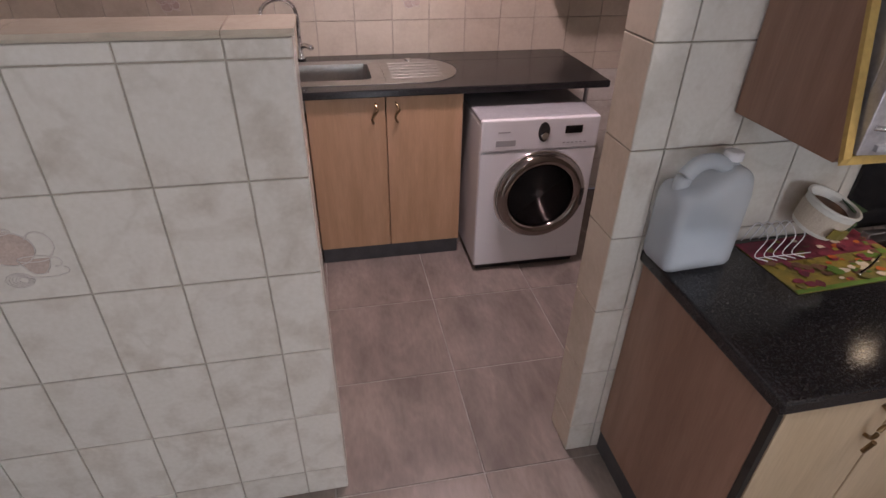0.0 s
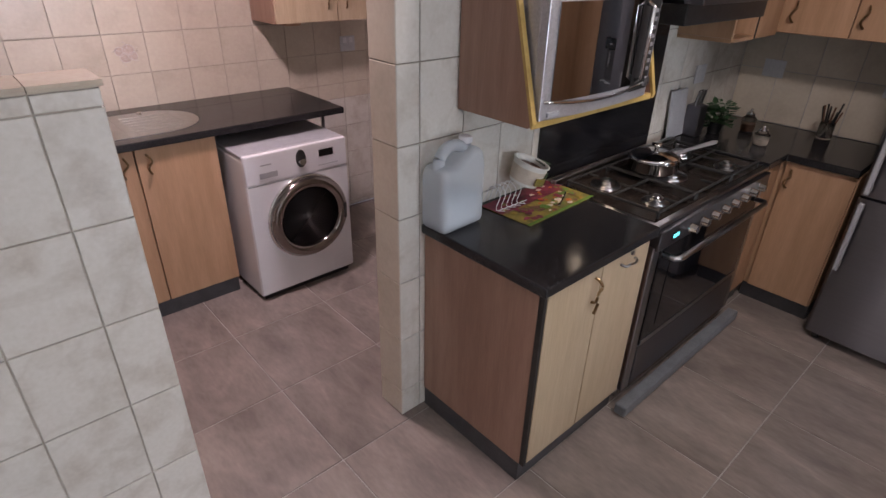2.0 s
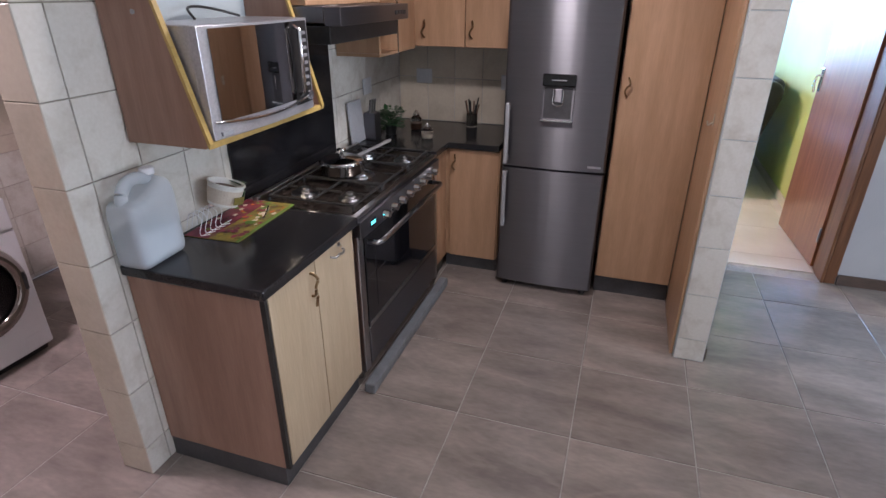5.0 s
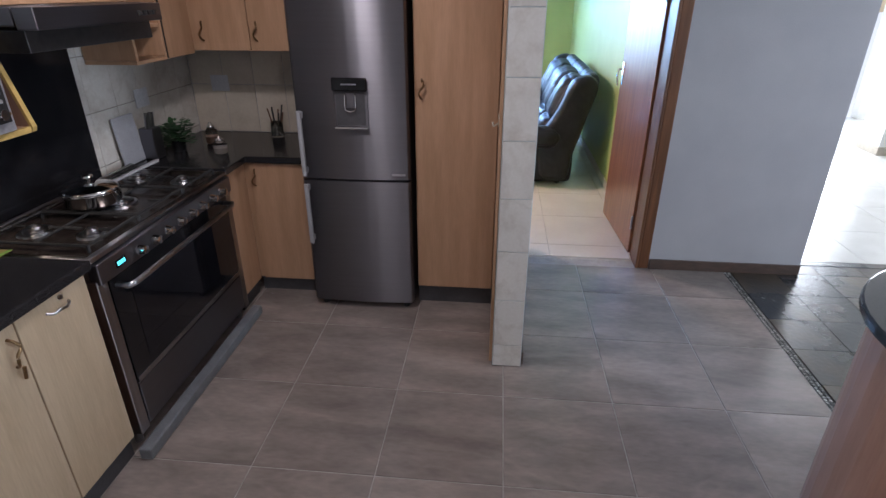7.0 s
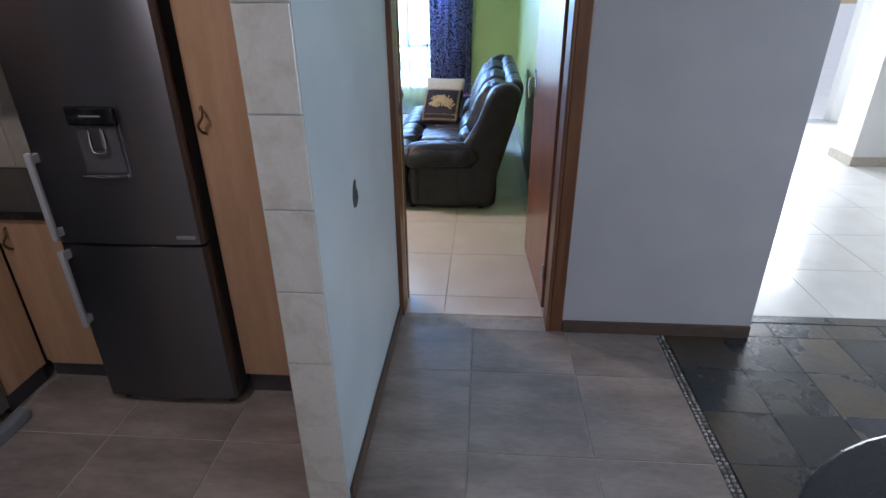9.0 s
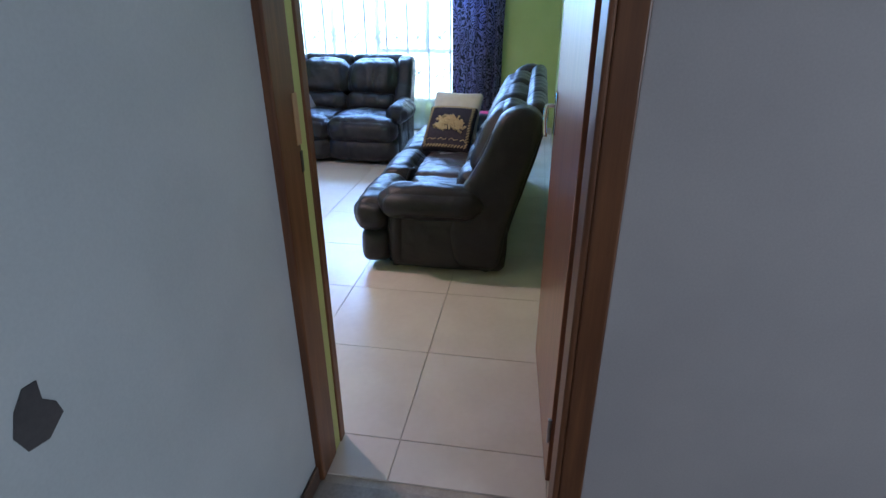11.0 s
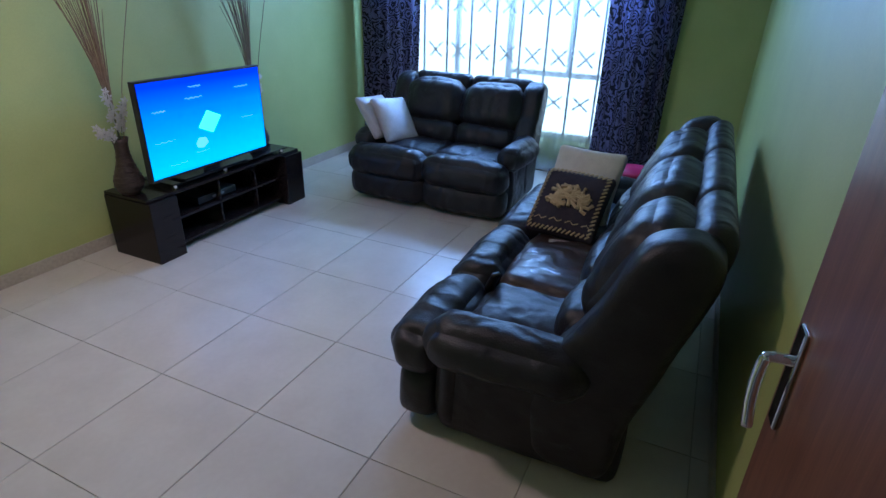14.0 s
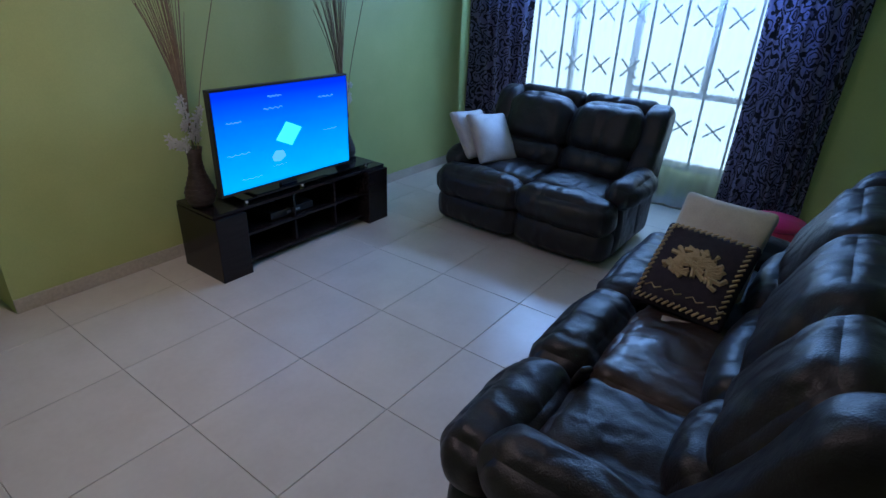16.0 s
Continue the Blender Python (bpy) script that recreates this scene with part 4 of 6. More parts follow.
part("plug", lathe([(0.018, 0.9855), (0.016, 0.995), (0.004, 0.997)], (0.62, 3.02, 0), n=14), M_CHROME, sk)
tp = thing("sink_tap", "chrome swan-neck tap behind the sink", "tap", (0.05, 3.10, 0.982))
part("column", lathe([(0.022, 0.983), (0.02, 1.0), (0.013, 1.02), (0.013, 1.10)], (0.05, 3.10, 0), n=16), M_CHROME, tp, smooth=True)
part("spout", tube(curve([(0.05, 3.10, 1.10), (0.05, 3.09, 1.22), (0.03, 3.07, 1.275), (-0.02, 3.04, 1.302), (-0.08, 3.01, 1.292), (-0.115, 2.99, 1.262), (-0.12, 2.985, 1.235)]), 0.011), M_CHROME, tp, smooth=True)
part("handle", tube(curve([(0.062, 3.09, 1.06), (0.085, 3.05, 1.072), (0.11, 3.0, 1.07)]), 0.014), M_CHROME, tp, "chrome lever", smooth=True)

M_DARKCHROME = mat("dark_chrome", (0.30, 0.27, 0.25), (0.26, 0.235, 0.22), 8, 0.1, 1.0, fine_mix=0.05)
WX0, WX1, WF = 0.872, 1.478, 2.335
wm = thing("washing_machine", "white front-loading washing machine with a chrome-ringed door", "washing machine", (1.15, 2.58, 0))
part("body", box(WX0, WX1, WF + 0.012, 2.95, 0.03, 0.845, 0.012, 3), M_WHITEGLOSS, wm)
part("lid", box(WX0, WX1, WF + 0.03, 2.95, 0.847, 0.868, 0.008, 3), M_GREYPLASTIC, wm, "grey top panel")
part("front_panel", box(WX0 + 0.001, WX1 - 0.001, WF, WF + 0.011, 0.045, 0.70, 0.004), M_WHITEGLOSS, wm)
cp = part("control_panel", box(WX0 + 0.001, WX1 - 0.001, WF - 0.004, WF + 0.029, 0.706, 0.868, 0.01, 3), M_WHITEGLOSS, wm, "white control panel")
part("drawer", box(WX0 + 0.075, WX0 + 0.175, WF - 0.0065, WF - 0.004, 0.735, 0.765, 0.003), M_GREYPLASTIC, cp, "grey detergent drawer grip")
part("brand_bar", box(WX0 + 0.085, WX0 + 0.145, WF - 0.0055, WF - 0.004, 0.803, 0.81, 0), M_GREYPLASTIC, cp)
oval_ring = lathe([(0.034, WF - 0.0045), (0.034, WF - 0.01), (0.03, WF - 0.012)], (0, 0, 0), "y", 28)
part("dial_ring", moved(oval_ring, Matrix.Translation((WX0 + 0.315, 0, 0.80)) @ Matrix.Diagonal((0.85, 1, 1.45, 1))), M_BLACKPLASTIC, cp, "black oval dial surround")
part("dial", lathe([(0.02, WF - 0.012), (0.018, WF - 0.03), (0.004, WF - 0.031)], (WX0 + 0.315, 0, 0.786), "y", 24), M_CHROME, cp, "chrome dial")
part("display", box(WX0 + 0.425, WX0 + 0.515, WF - 0.0065, WF - 0.004, 0.785, 0.825, 0.002), M_BLACKGLASS, cp, "black display")
for k in range(6):
    part("button", box(WX0 + 0.42 + 0.022 * k, WX0 + 0.432 + 0.022 * k, WF - 0.006, WF - 0.004, 0.735, 0.74, 0), M_GREYPLASTIC, cp)
PC = (WX0 + 0.33, 0, 0.458)
dr = part("porthole_door", torus((PC[0], WF - 0.018, PC[2]), 0.205, 0.034, "y", 48, 12), M_DARKCHROME, wm, "round chrome door ring", smooth=True)
part("rim", torus((PC[0], WF - 0.006, PC[2]), 0.24, 0.01, "y", 48, 8), M_CHROME, dr, "outer chrome rim", smooth=True)
part("glass", lathe([(0.178, WF - 0.016), (0.165, WF - 0.012), (0.12, WF + 0.012), (0.06, WF + 0.02), (0.002, WF + 0.022)], PC, "y", 40), M_PORTHOLE, dr, "dark bowl-shaped glass", smooth=True)
bmd = lathe([(0.10, WF + 0.013), (0.095, WF + 0.006), (0.085, WF + 0.012)], PC, "y", 30)
part("drum_ring", bmd, M_GREYPLASTIC, dr, "grey drum ring", smooth=True)
part("door_grip", box(PC[0] + 0.2, PC[0] + 0.222, WF - 0.056, WF - 0.03, 0.40, 0.50, 0.008), M_BLACKPLASTIC, dr, "black door grip")
part("filter_flap", box(WX1 - 0.13, WX1 - 0.03, WF - 0.002, WF, 0.06, 0.13, 0.0008), M_WHITEGLOSS, wm)
part("base", box(WX0 + 0.02, WX1 - 0.02, WF + 0.03, 2.93, 0.0, 0.029, 0.003), M_BLACKPLASTIC, wm, "black base")

base_unit("laundry_wall_cupboard", "wall cupboard with pale doors above the laundry worktop", 1.40, 2.24, 2.87, 3.19, 1.405, 2.1, "-y", (1.402, 1.815, 2.238), M_MAPLE, M_PANEL, kick=False, handles=((1.75, 1.53), (1.88, 1.53)))
lampk = thing("under_cupboard_light", "small wooden light strip under the wall cupboard", "light", (1.55, 3.0, 1.385))
part("strip", box(1.50, 1.60, 2.95, 3.05, 1.385, 1.404, 0.003), M_BEECH, lampk)
sock = thing("wall_socket", "white double socket on the laundry tiles", "socket", (2.07, 3.19, 1.22), group="wall sockets")
part("plate", box(2.01, 2.13, 3.181, 3.1885, 1.17, 1.27, 0.004), M_SKYBLUE, sock)
part("switch", box(2.03, 2.06, 3.176, 3.1805, 1.225, 1.262, 0.002), M_WHITEGLOSS, sock)
part("switch", box(2.08, 2.11, 3.176, 3.1805, 1.225, 1.262, 0.002), M_WHITEGLOSS, sock)

# ceiling lamps: unseen fixtures, one for each lamp, the added hall fill included
for k, (lx, ly, watts, tone) in enumerate(LAMPS):
    cl = thing("ceiling_light", "round white ceiling light with a warm glow, out of view", "ceiling light", (lx, ly, CEILING - 0.06), group="ceiling lights")
    part("base", lathe([(0.15, CEILING - 0.03), (0.15, CEILING - 0.001)], (lx, ly, 0), n=28), M_WHITEGLOSS, cl)
    part("diffuser", lathe([(0.135, CEILING - 0.031), (0.13, CEILING - 0.05), (0.1, CEILING - 0.062), (0.01, CEILING - 0.067)], (lx, ly, 0), n=28), M_LAMPWHITE, cl, "glowing white diffuser", smooth=True)


# ---- living room ----
def rounded(line, x0, x1, r, n=6):
    """A closed outline in y and z, drawn along x, with its rims rounded by r."""
    pts = curve([(0.0, *p) for p in line + line[:1]], 5)[:-1]
    pts = [Vector((p[1], p[2])) for p in pts]
    m = len(pts)
    inward = []
    for k in range(m):
        t = (pts[(k + 1) % m] - pts[k - 1]).normalized()
        inward.append(Vector((-t.y, t.x)))
    area = sum(pts[k - 1].x * pts[k].y - pts[k].x * pts[k - 1].y for k in range(m))
    if area < 0:
        inward = [-v for v in inward]
    bm = bmesh.new()
    rows = []
    stops = [(x0 + r - r * math.cos(math.pi / 2 * k / n), r - r * math.sin(math.pi / 2 * k / n)) for k in range(n + 1)]
    stops += [(x1 - (x - x0), d) for x, d in reversed(stops)]
    for x, d in stops:
        rows.append([bm.verts.new((x, p.x + v.x * d + 0.004 * noise.noise(Vector((x * 7, p.x * 7, p.y * 7))), p.y + v.y * d)) for p, v in zip(pts, inward)])
    for p, q in zip(rows, rows[1:]):
        for k in range(m):
            bm.faces.new((p[k], p[(k + 1) % m], q[(k + 1) % m], q[k]))
    bm.faces.new(rows[0])
    bm.faces.new(rows[-1])
    bmesh.ops.recalc_face_normals(bm, faces=bm.faces[:])
    return bm


def leaned(line):
    """An outline whose upper part leans back."""
    return [(y + 0.07 * max(0.0, z - 0.3) / 0.7, z) for y, z in line]


def wing_line(top):
    h = top - 1.07
    return leaned([(0.50, 0.30), (0.53, 0.50), (0.61, 0.66), (0.67, 0.80 + h), (0.70, 0.92 + h), (0.735, 1.0 + h), (0.80, 1.04 + h), (0.88, 1.05 + h), (0.95, 1.01 + h), (0.975, 0.93 + h), (0.95, 0.78 + h), (0.905, 0.55), (0.86, 0.30), (0.82, 0.07), (0.66, 0.05), (0.54, 0.10)])


def shell_line(top):
    h = top - 1.07
    return leaned([(0.72, 0.30), (0.80, 0.62), (0.855, 0.88 + h), (0.86, 1.0 + h), (0.90, 1.055 + h), (0.96, 1.05 + h), (0.995, 0.99 + h), (0.985, 0.85 + h), (0.935, 0.55), (0.88, 0.28), (0.84, 0.07), (0.72, 0.06)])


def sofa(name, label, loc, rz, width, splits, a, cushions, top):
    """A reclining leather sofa in its own axes: x along its length, y from the front (0) to the back (0.95)."""
    ob = thing(name, label, "sofa", loc, rz)
    inner0, inner1 = a, width - a
    seats = len(splits) + 1
    ends = (inner0, *splits, inner1)
    part("base", soft(0.06, width - 0.06, 0.10, 0.80, 0.02, 0.30, 0.05, 8), M_LEATHER, ob, local=True, smooth=True)
    for k in range(seats):
        x0, x1 = ends[k], ends[k + 1]
        r0, r1 = (0.015 if k == 0 else x0), (width - 0.015 if k == seats - 1 else x1)
        part("footrest", soft(r0 + 0.004, r1 - 0.004, -0.055, 0.14, 0.05, 0.275, 0.06, 10, 0.02, 0.006, k), M_LEATHER, ob, "padded reclining footrest", local=True, smooth=True)
        part("seat_roll", soft(r0 + 0.003, r1 - 0.003, -0.095, 0.15, 0.24, 0.475, 0.09, 16, 0.025, 0.012, k * 2.3), M_LEATHER, ob, "rolled front of the seat", local=True, smooth=True)
        part("seat", soft(x0 + 0.004, x1 - 0.004, 0.165, 0.68, 0.25, 0.458, 0.06, 20, 0.03, 0.016, k * 3.1), cushions if k == 1 else M_LEATHER, ob, "creased leather seat", local=True, smooth=True)
        lean = Matrix.Translation((0, 0.60, 0.42)) @ Matrix.Rotation(radians(-25), 4, "X") @ Matrix.Translation((0, -0.60, -0.42))
        part("lumbar", moved(soft(x0 + 0.006, x1 - 0.006, 0.50, 0.75, 0.40, 0.64, 0.10, 14, 0.025, 0.010, 5 + k), lean), M_LEATHER, ob, "padded lower back", local=True, smooth=True)
        part("backrest", moved(soft(x0 + 0.006, x1 - 0.006, 0.50, 0.79, 0.585, top, 0.12, 18, 0.022, 0.011, 9 + k), lean), M_LEATHER, ob, "puffy upper back", local=True, smooth=True)
        part("back_shell", rounded(shell_line(top), x0 + 0.002 - (0.02 if k == 0 else 0), x1 - 0.002 + (0.02 if k == seats - 1 else 0), 0.05), M_LEATHER, ob, "leather shell wrapping the back", local=True, smooth=True)
    for x0, x1, s in ((0.0, a - 0.004, -1), (width - a + 0.004, width, 1)):
        part("arm_panel", soft(x0 + 0.02, x1 - 0.02, 0.14, 0.86, 0.03, 0.48, 0.05, 12, 0.01, 0.005, 50 + s), M_LEATHER, ob, "leather arm side", local=True)
        part("arm_pad", soft(x0 - (0.06 if s < 0 else 0.0), x1 + (0.06 if s > 0 else 0.0), 0.10, 0.72, 0.38, 0.575, 0.095, 16, 0.02, 0.012, 20 + s), M_LEATHER, ob, "padded armrest", local=True, smooth=True)
        part("arm_front", soft(x0 + 0.01, x1 - 0.01, 0.13, 0.24, 0.05, 0.46, 0.06, 10, 0.015, 0.006, 27 + s), M_LEATHER, ob, "padded arm front", local=True, smooth=True)
        part("wing", rounded(wing_line(top), x0 + (0.0 if s < 0 else -0.03), x1 + (0.03 if s < 0 else 0.0), 0.055), M_LEATHER, ob, "rounded side of the back", local=True, smooth=True)
    for fx in (0.12, width - 0.12):
        for fy in (0.15, 0.74):
            part("foot", lathe([(0.025, 0.0), (0.025, 0.03)], (fx, fy, 0), n=12), M_BLACKPLASTIC, ob, local=True)
    return ob


# the sofa faces the television; its own y runs to the wall behind it
three = sofa("sofa", "long black leather recliner sofa with creased seats", (7.54, -0.76, 0), 180, 2.14, (0.85, 1.53), 0.17, M_LEATHER_BROWN, 1.07)
two = sofa("loveseat", "black leather two-seat recliner before the window", (7.69, 1.03, 0), -90, 1.42, (0.71,), 0.15, M_LEATHER, 1.0)
two.matrix_world = ROOT[two.name] = pose(7.69, 1.03, 0, 0, 0, -90)


def cushion(name, label, m, w, h, d, material, seed=0):
    ob = thing(name, label, "cushion")
    ob.matrix_world = ROOT[ob.name] = m
    bm = soft(-w / 2, w / 2, -d / 2, d / 2, 0, h, 0.03, 14)
    for v in bm.verts:
        u, t = v.co.x / (w / 2), (v.co.z - h / 2) / (h / 2)
        v.co.y *= 0.22 + 0.78 * max(0, (1 - u * u)) ** 0.45 * max(0, (1 - t * t)) ** 0.45
        v.co.x *= 1 - 0.05 * (1 - t * t)
        v.co.z = h / 2 + (v.co.z - h / 2) * (1 - 0.05 * (1 - u * u))
        v.co.y += 0.006 * noise.noise(Vector((v.co.x * 9 + seed, v.co.z * 9, seed)))
    part("cover", bm, material, ob, local=True, smooth=True)
    return ob


def cushion_depth(u, t, d):
    return -(d / 2) * (0.22 + 0.78 * max(0, 1 - u * u) ** 0.45 * max(0, 1 - t * t) ** 0.45) - 0.003


def sprite(ob, pts, material, name, w, h, d, label="", r=0.006):
    line = [(x, cushion_depth(x / (w / 2), (z - h / 2) / (h / 2), d), z) for x, z in pts]
    part(name, tube(line, r, 5), material, ob, label, local=True)


NW, NH, ND = 0.40, 0.42, 0.15
navy = cushion("cushion", "dark navy woven cushion with a gold motif leaning on the sofa", pose(6.58, -1.06, 0.478, -48, 0, -97), NW, NH, ND, M_NAVY)
random.seed(4)
for k in range(60):
    # leaping gold figure: a thick body with ragged limbs
    t = k / 59
    cx, cz = -0.09 + 0.18 * t, 0.18 + 0.07 * math.sin(math.pi * t)
    a = random.uniform(0, math.tau)
    L = random.uniform(0.03, 0.085)
    sprite(navy, [(cx, cz), (cx + L * 0.6 * math.cos(a), cz + L * 0.6 * math.sin(a)), (cx + L * math.cos(a + 0.5), cz + L * math.sin(a + 0.5))], M_GOLDTHREAD, "motif_stitch", NW, NH, ND, r=0.011)
for e in range(4):
    for k in range(14):
        u = -0.165 + 0.33 * k / 13
        x, z = [(u, 0.025), (u, NH - 0.025), (-0.17, 0.21 + u), (0.17, 0.21 + u)][e]
        sprite(navy, [(x - 0.01, z - 0.01), (x + 0.01, z + 0.01)], M_GOLDTHREAD, "border_stitch", NW, NH, ND, r=0.0055)
for k in range(4):
    x = -0.15 + 0.09 * k
    sprite(navy, [(x, 0.07), (x + 0.025, 0.085), (x + 0.045, 0.068), (x + 0.07, 0.08)], M_GOLDTHREAD, "motif_stitch", NW, NH, ND, r=0.003)
cream = cushion("cushion", "cream ribbed cushion behind the navy one", pose(6.90, -1.06, 0.462, -36, 0, -98), 0.42, 0.46, 0.16, M_CREAM, 3)
for k in range(9):
    z = 0.05 + 0.022 * k
    sprite(cream, [(-0.19 + 0.38 * j / 8, z) for j in range(9)], M_GOLDTHREAD, "rib", 0.42, 0.46, 0.16, r=0.003)
sat1 = cushion("cushion", "pale satin cushion in the corner of the loveseat", pose(8.02, 0.835, 0.49, -36, 4, -4), 0.40, 0.40, 0.13, M_SATIN, 5)
sat2 = cushion("cushion", "pale satin cushion leaning on the loveseat arm", pose(8.04, 0.70, 0.462, -36, 5, -16), 0.40, 0.42, 0.13, M_SATIN, 8)

rc = thing("remote_control", "black remote control standing in the sofa seam", "remote control", (5.955, -0.915, 0.40))
rcm = pose(5.955, -0.915, 0.455, -62, 0, -35)
part("shell", moved(soft(-0.025, 0.025, -0.085, 0.075, -0.013, 0.013, 0.012, 8), rcm), M_BLACKPLASTIC, rc, smooth=True)
for k in range(4):
    part("button", moved(box(-0.012, 0.012, -0.03 + 0.024 * k, -0.016 + 0.024 * k, 0.012, 0.0155, 0.001), rcm), M_GREYPLASTIC, rc)
solid("magazine", moved(box(-0.10, 0.10, -0.02, 0.05, 0, 0.012, 0.003), pose(6.53, -1.13, 0.461, 0, 0, -82)), M_SATIN, "folded white paper lying under the navy cushion", "paper")

pk = thing("pink_stool", "bright pink plastic child seat beside the sofa", "stool", (8.30, -1.24, 0))
part("seat", lathe([(0.16, 0.40), (0.17, 0.42), (0.165, 0.435), (0.02, 0.44)], (8.30, -1.24, 0), n=28), M_PINK, pk, smooth=True)
part("shell", lathe([(0.12, 0.0), (0.125, 0.01), (0.155, 0.399)], (8.30, -1.24, 0), n=28), M_PINK, pk, smooth=True)

# television stand
SX0, SX1, SY0, SY1, SZ = 5.962, 7.448, 1.362, 1.79, 0.44
st = thing("tv_stand", "low glossy espresso television stand with open shelves", "tv stand", ((SX0 + SX1) / 2, 1.58, 0))
part("top", box(SX0 + 0.006, SX1 - 0.006, SY0 + 0.03, SY1, SZ - 0.022, SZ - 0.001, 0.003), M_ESPRESSO, st)
for x0, x1 in ((SX0, SX0 + 0.21), (SX1 - 0.21, SX1)):
    part("pedestal", box(x0, x1, SY0, SY1 - 0.002, 0, SZ - 0.023, 0.004), M_ESPRESSO, st, "box-shaped end pedestal")
part("shelf", box(SX0 + 0.211, SX1 - 0.211, SY0 + 0.06, SY1 - 0.01, 0.225, 0.243, 0.002), M_ESPRESSO, st)
part("bottom", box(SX0 + 0.211, SX1 - 0.211, SY0 + 0.05, SY1 - 0.01, 0.05, 0.072, 0.002), M_ESPRESSO, st)
part("back", box(SX0 + 0.211, SX1 - 0.211, SY1 - 0.009, SY1 - 0.003, 0.05, SZ - 0.023, 0.001), M_ESPRESSO, st)
for x in (SX0 + 0.62, SX1 - 0.5):
    part("divider", box(x, x + 0.016, SY0 + 0.07, SY1 - 0.011, 0.0725, SZ - 0.0235, 0.001), M_ESPRESSO, st)
part("glass_bridge", box(SX0 + 0.23, SX1 - 0.12, SY0 + 0.04, SY0 + 0.35, SZ + 0.028, SZ + 0.037, 0.003), M_GLASSBLACK, st, "black glass shelf under the television")
for x in (SX0 + 0.26, SX0 + 0.7, SX1 - 0.17):
    part("glass_foot", lathe([(0.018, SZ), (0.018, SZ + 0.0275)], (x, SY0 + 0.07, 0), n=14), M_CHROME, st, "chrome foot")
dec = thing("media_box", "black set-top box on the shelf of the stand", "set-top box", (6.65, 1.6, 0.244))
part("case", box(6.42, 6.78, 1.47, 1.72, 0.252, 0.30, 0.004), M_BLACKPLASTIC, dec)
for fx in (6.45, 6.75):
    part("foot", lathe([(0.012, 0.2435), (0.012, 0.2525)], (fx, 1.5, 0), n=10), M_BLACKPLASTIC, dec)
    part("foot", lathe([(0.012, 0.2435), (0.012, 0.2525)], (fx, 1.69, 0), n=10), M_BLACKPLASTIC, dec)
part("display", box(6.55, 6.66, 1.4675, 1.4695, 0.268, 0.284, 0), M_GREYPLASTIC, dec)

TX0, TX1, TY, TZ0, TZ1 = 6.055, 7.10, 1.41, 0.52, 1.145
tv = thing("television", "wide flat television showing a bright blue screen", "television", (6.56, 1.47, SZ + 0.037))
part("casing", box(TX0, TX1, TY, TY + 0.045, TZ0, TZ1, 0.005), M_BLACKPLASTIC, tv, "thin black frame")
M_SCREEN = bpy.data.materials.new("screen_blue")
M_SCREEN.use_nodes = True
sn, sl = M_SCREEN.node_tree.nodes, M_SCREEN.node_tree.links
stc, srmp, sdist = sn.new("ShaderNodeTexCoord"), sn.new("ShaderNodeValToRGB"), sn.new("ShaderNodeVectorMath")
ssep = sn.new("ShaderNodeSeparateXYZ")
sdist.operation = "MULTIPLY_ADD"
sdist.inputs[1].default_value, sdist.inputs[2].default_value = (1.6, 1.6, 1.6), (0, 0, 0)
sl.new(stc.outputs["Object"], sdist.inputs[0])
sl.new(sdist.outputs["Vector"], ssep.inputs["Vector"])
sl.new(ssep.outputs["Z"], srmp.inputs["Fac"])
srmp.color_ramp.elements[0].color, srmp.color_ramp.elements[0].position = (0.0, 0.40, 0.95, 1), 0.15
srmp.color_ramp.elements[1].color, srmp.color_ramp.elements[1].position = (0.0, 0.03, 0.70, 1), 1.0
sb = sn["Principled BSDF"]
sb.inputs["Base Color"].default_value, sb.inputs["Roughness"].default_value = (0.01, 0.01, 0.012, 1), 0.15
sl.new(srmp.outputs["Color"], sb.inputs["Emission Color"])
sb.inputs["Emission Strength"].default_value = 6.6
scr = part("screen", box(TX0 + 0.014, TX1 - 0.014, TY - 0.003, TY - 0.0005, TZ0 + 0.02, TZ1 - 0.014, 0), M_SCREEN, tv, "glowing blue screen")
M_SCREEN_LIGHT = mat("screen_light", (0.01, 0.01, 0.01), None, rough=0.2, emit=(0.10, 0.85, 0.95), emit_strength=7.2)
M_SCREEN_WAVE = mat("screen_wave", (0.01, 0.01, 0.01), None, rough=0.2, emit=(0.15, 0.62, 0.95), emit_strength=5.2)
part("screen_shape", prism([(6.47, 0.80), (6.56, 0.905), (6.68, 0.85), (6.59, 0.745)], "y", TY - 0.0045, TY - 0.0035), M_SCREEN_LIGHT, scr, "pale diamond shape")
for wx, wz, wl in ((6.12, 0.76, 0.16), (6.40, 1.0, 0.14), (6.83, 1.02, 0.13), (6.86, 0.80, 0.12), (6.2, 0.6, 0.15), (6.42, 0.64, 0.12), (6.14, 0.95, 0.1), (6.44, 1.07, 0.1)):
    part("screen_shape", tube([(wx + wl * k / 14, TY - 0.004, wz + 0.006 * math.sin(k * 1.6)) for k in range(15)], 0.0022, 4), M_SCREEN_WAVE, scr, "pale wavy line")
part("screen_shape", prism([(6.43, 0.70), (6.46, 0.735), (6.52, 0.73), (6.54, 0.69), (6.49, 0.66), (6.44, 0.67)], "y", TY - 0.0045, TY - 0.0035), M_SCREEN_WAVE, scr, "pale round shape")
part("neck", box(6.50, 6.63, TY + 0.02, TY + 0.05, SZ + 0.05, TZ0 + 0.05, 0.004), M_BLACKPLASTIC, tv)
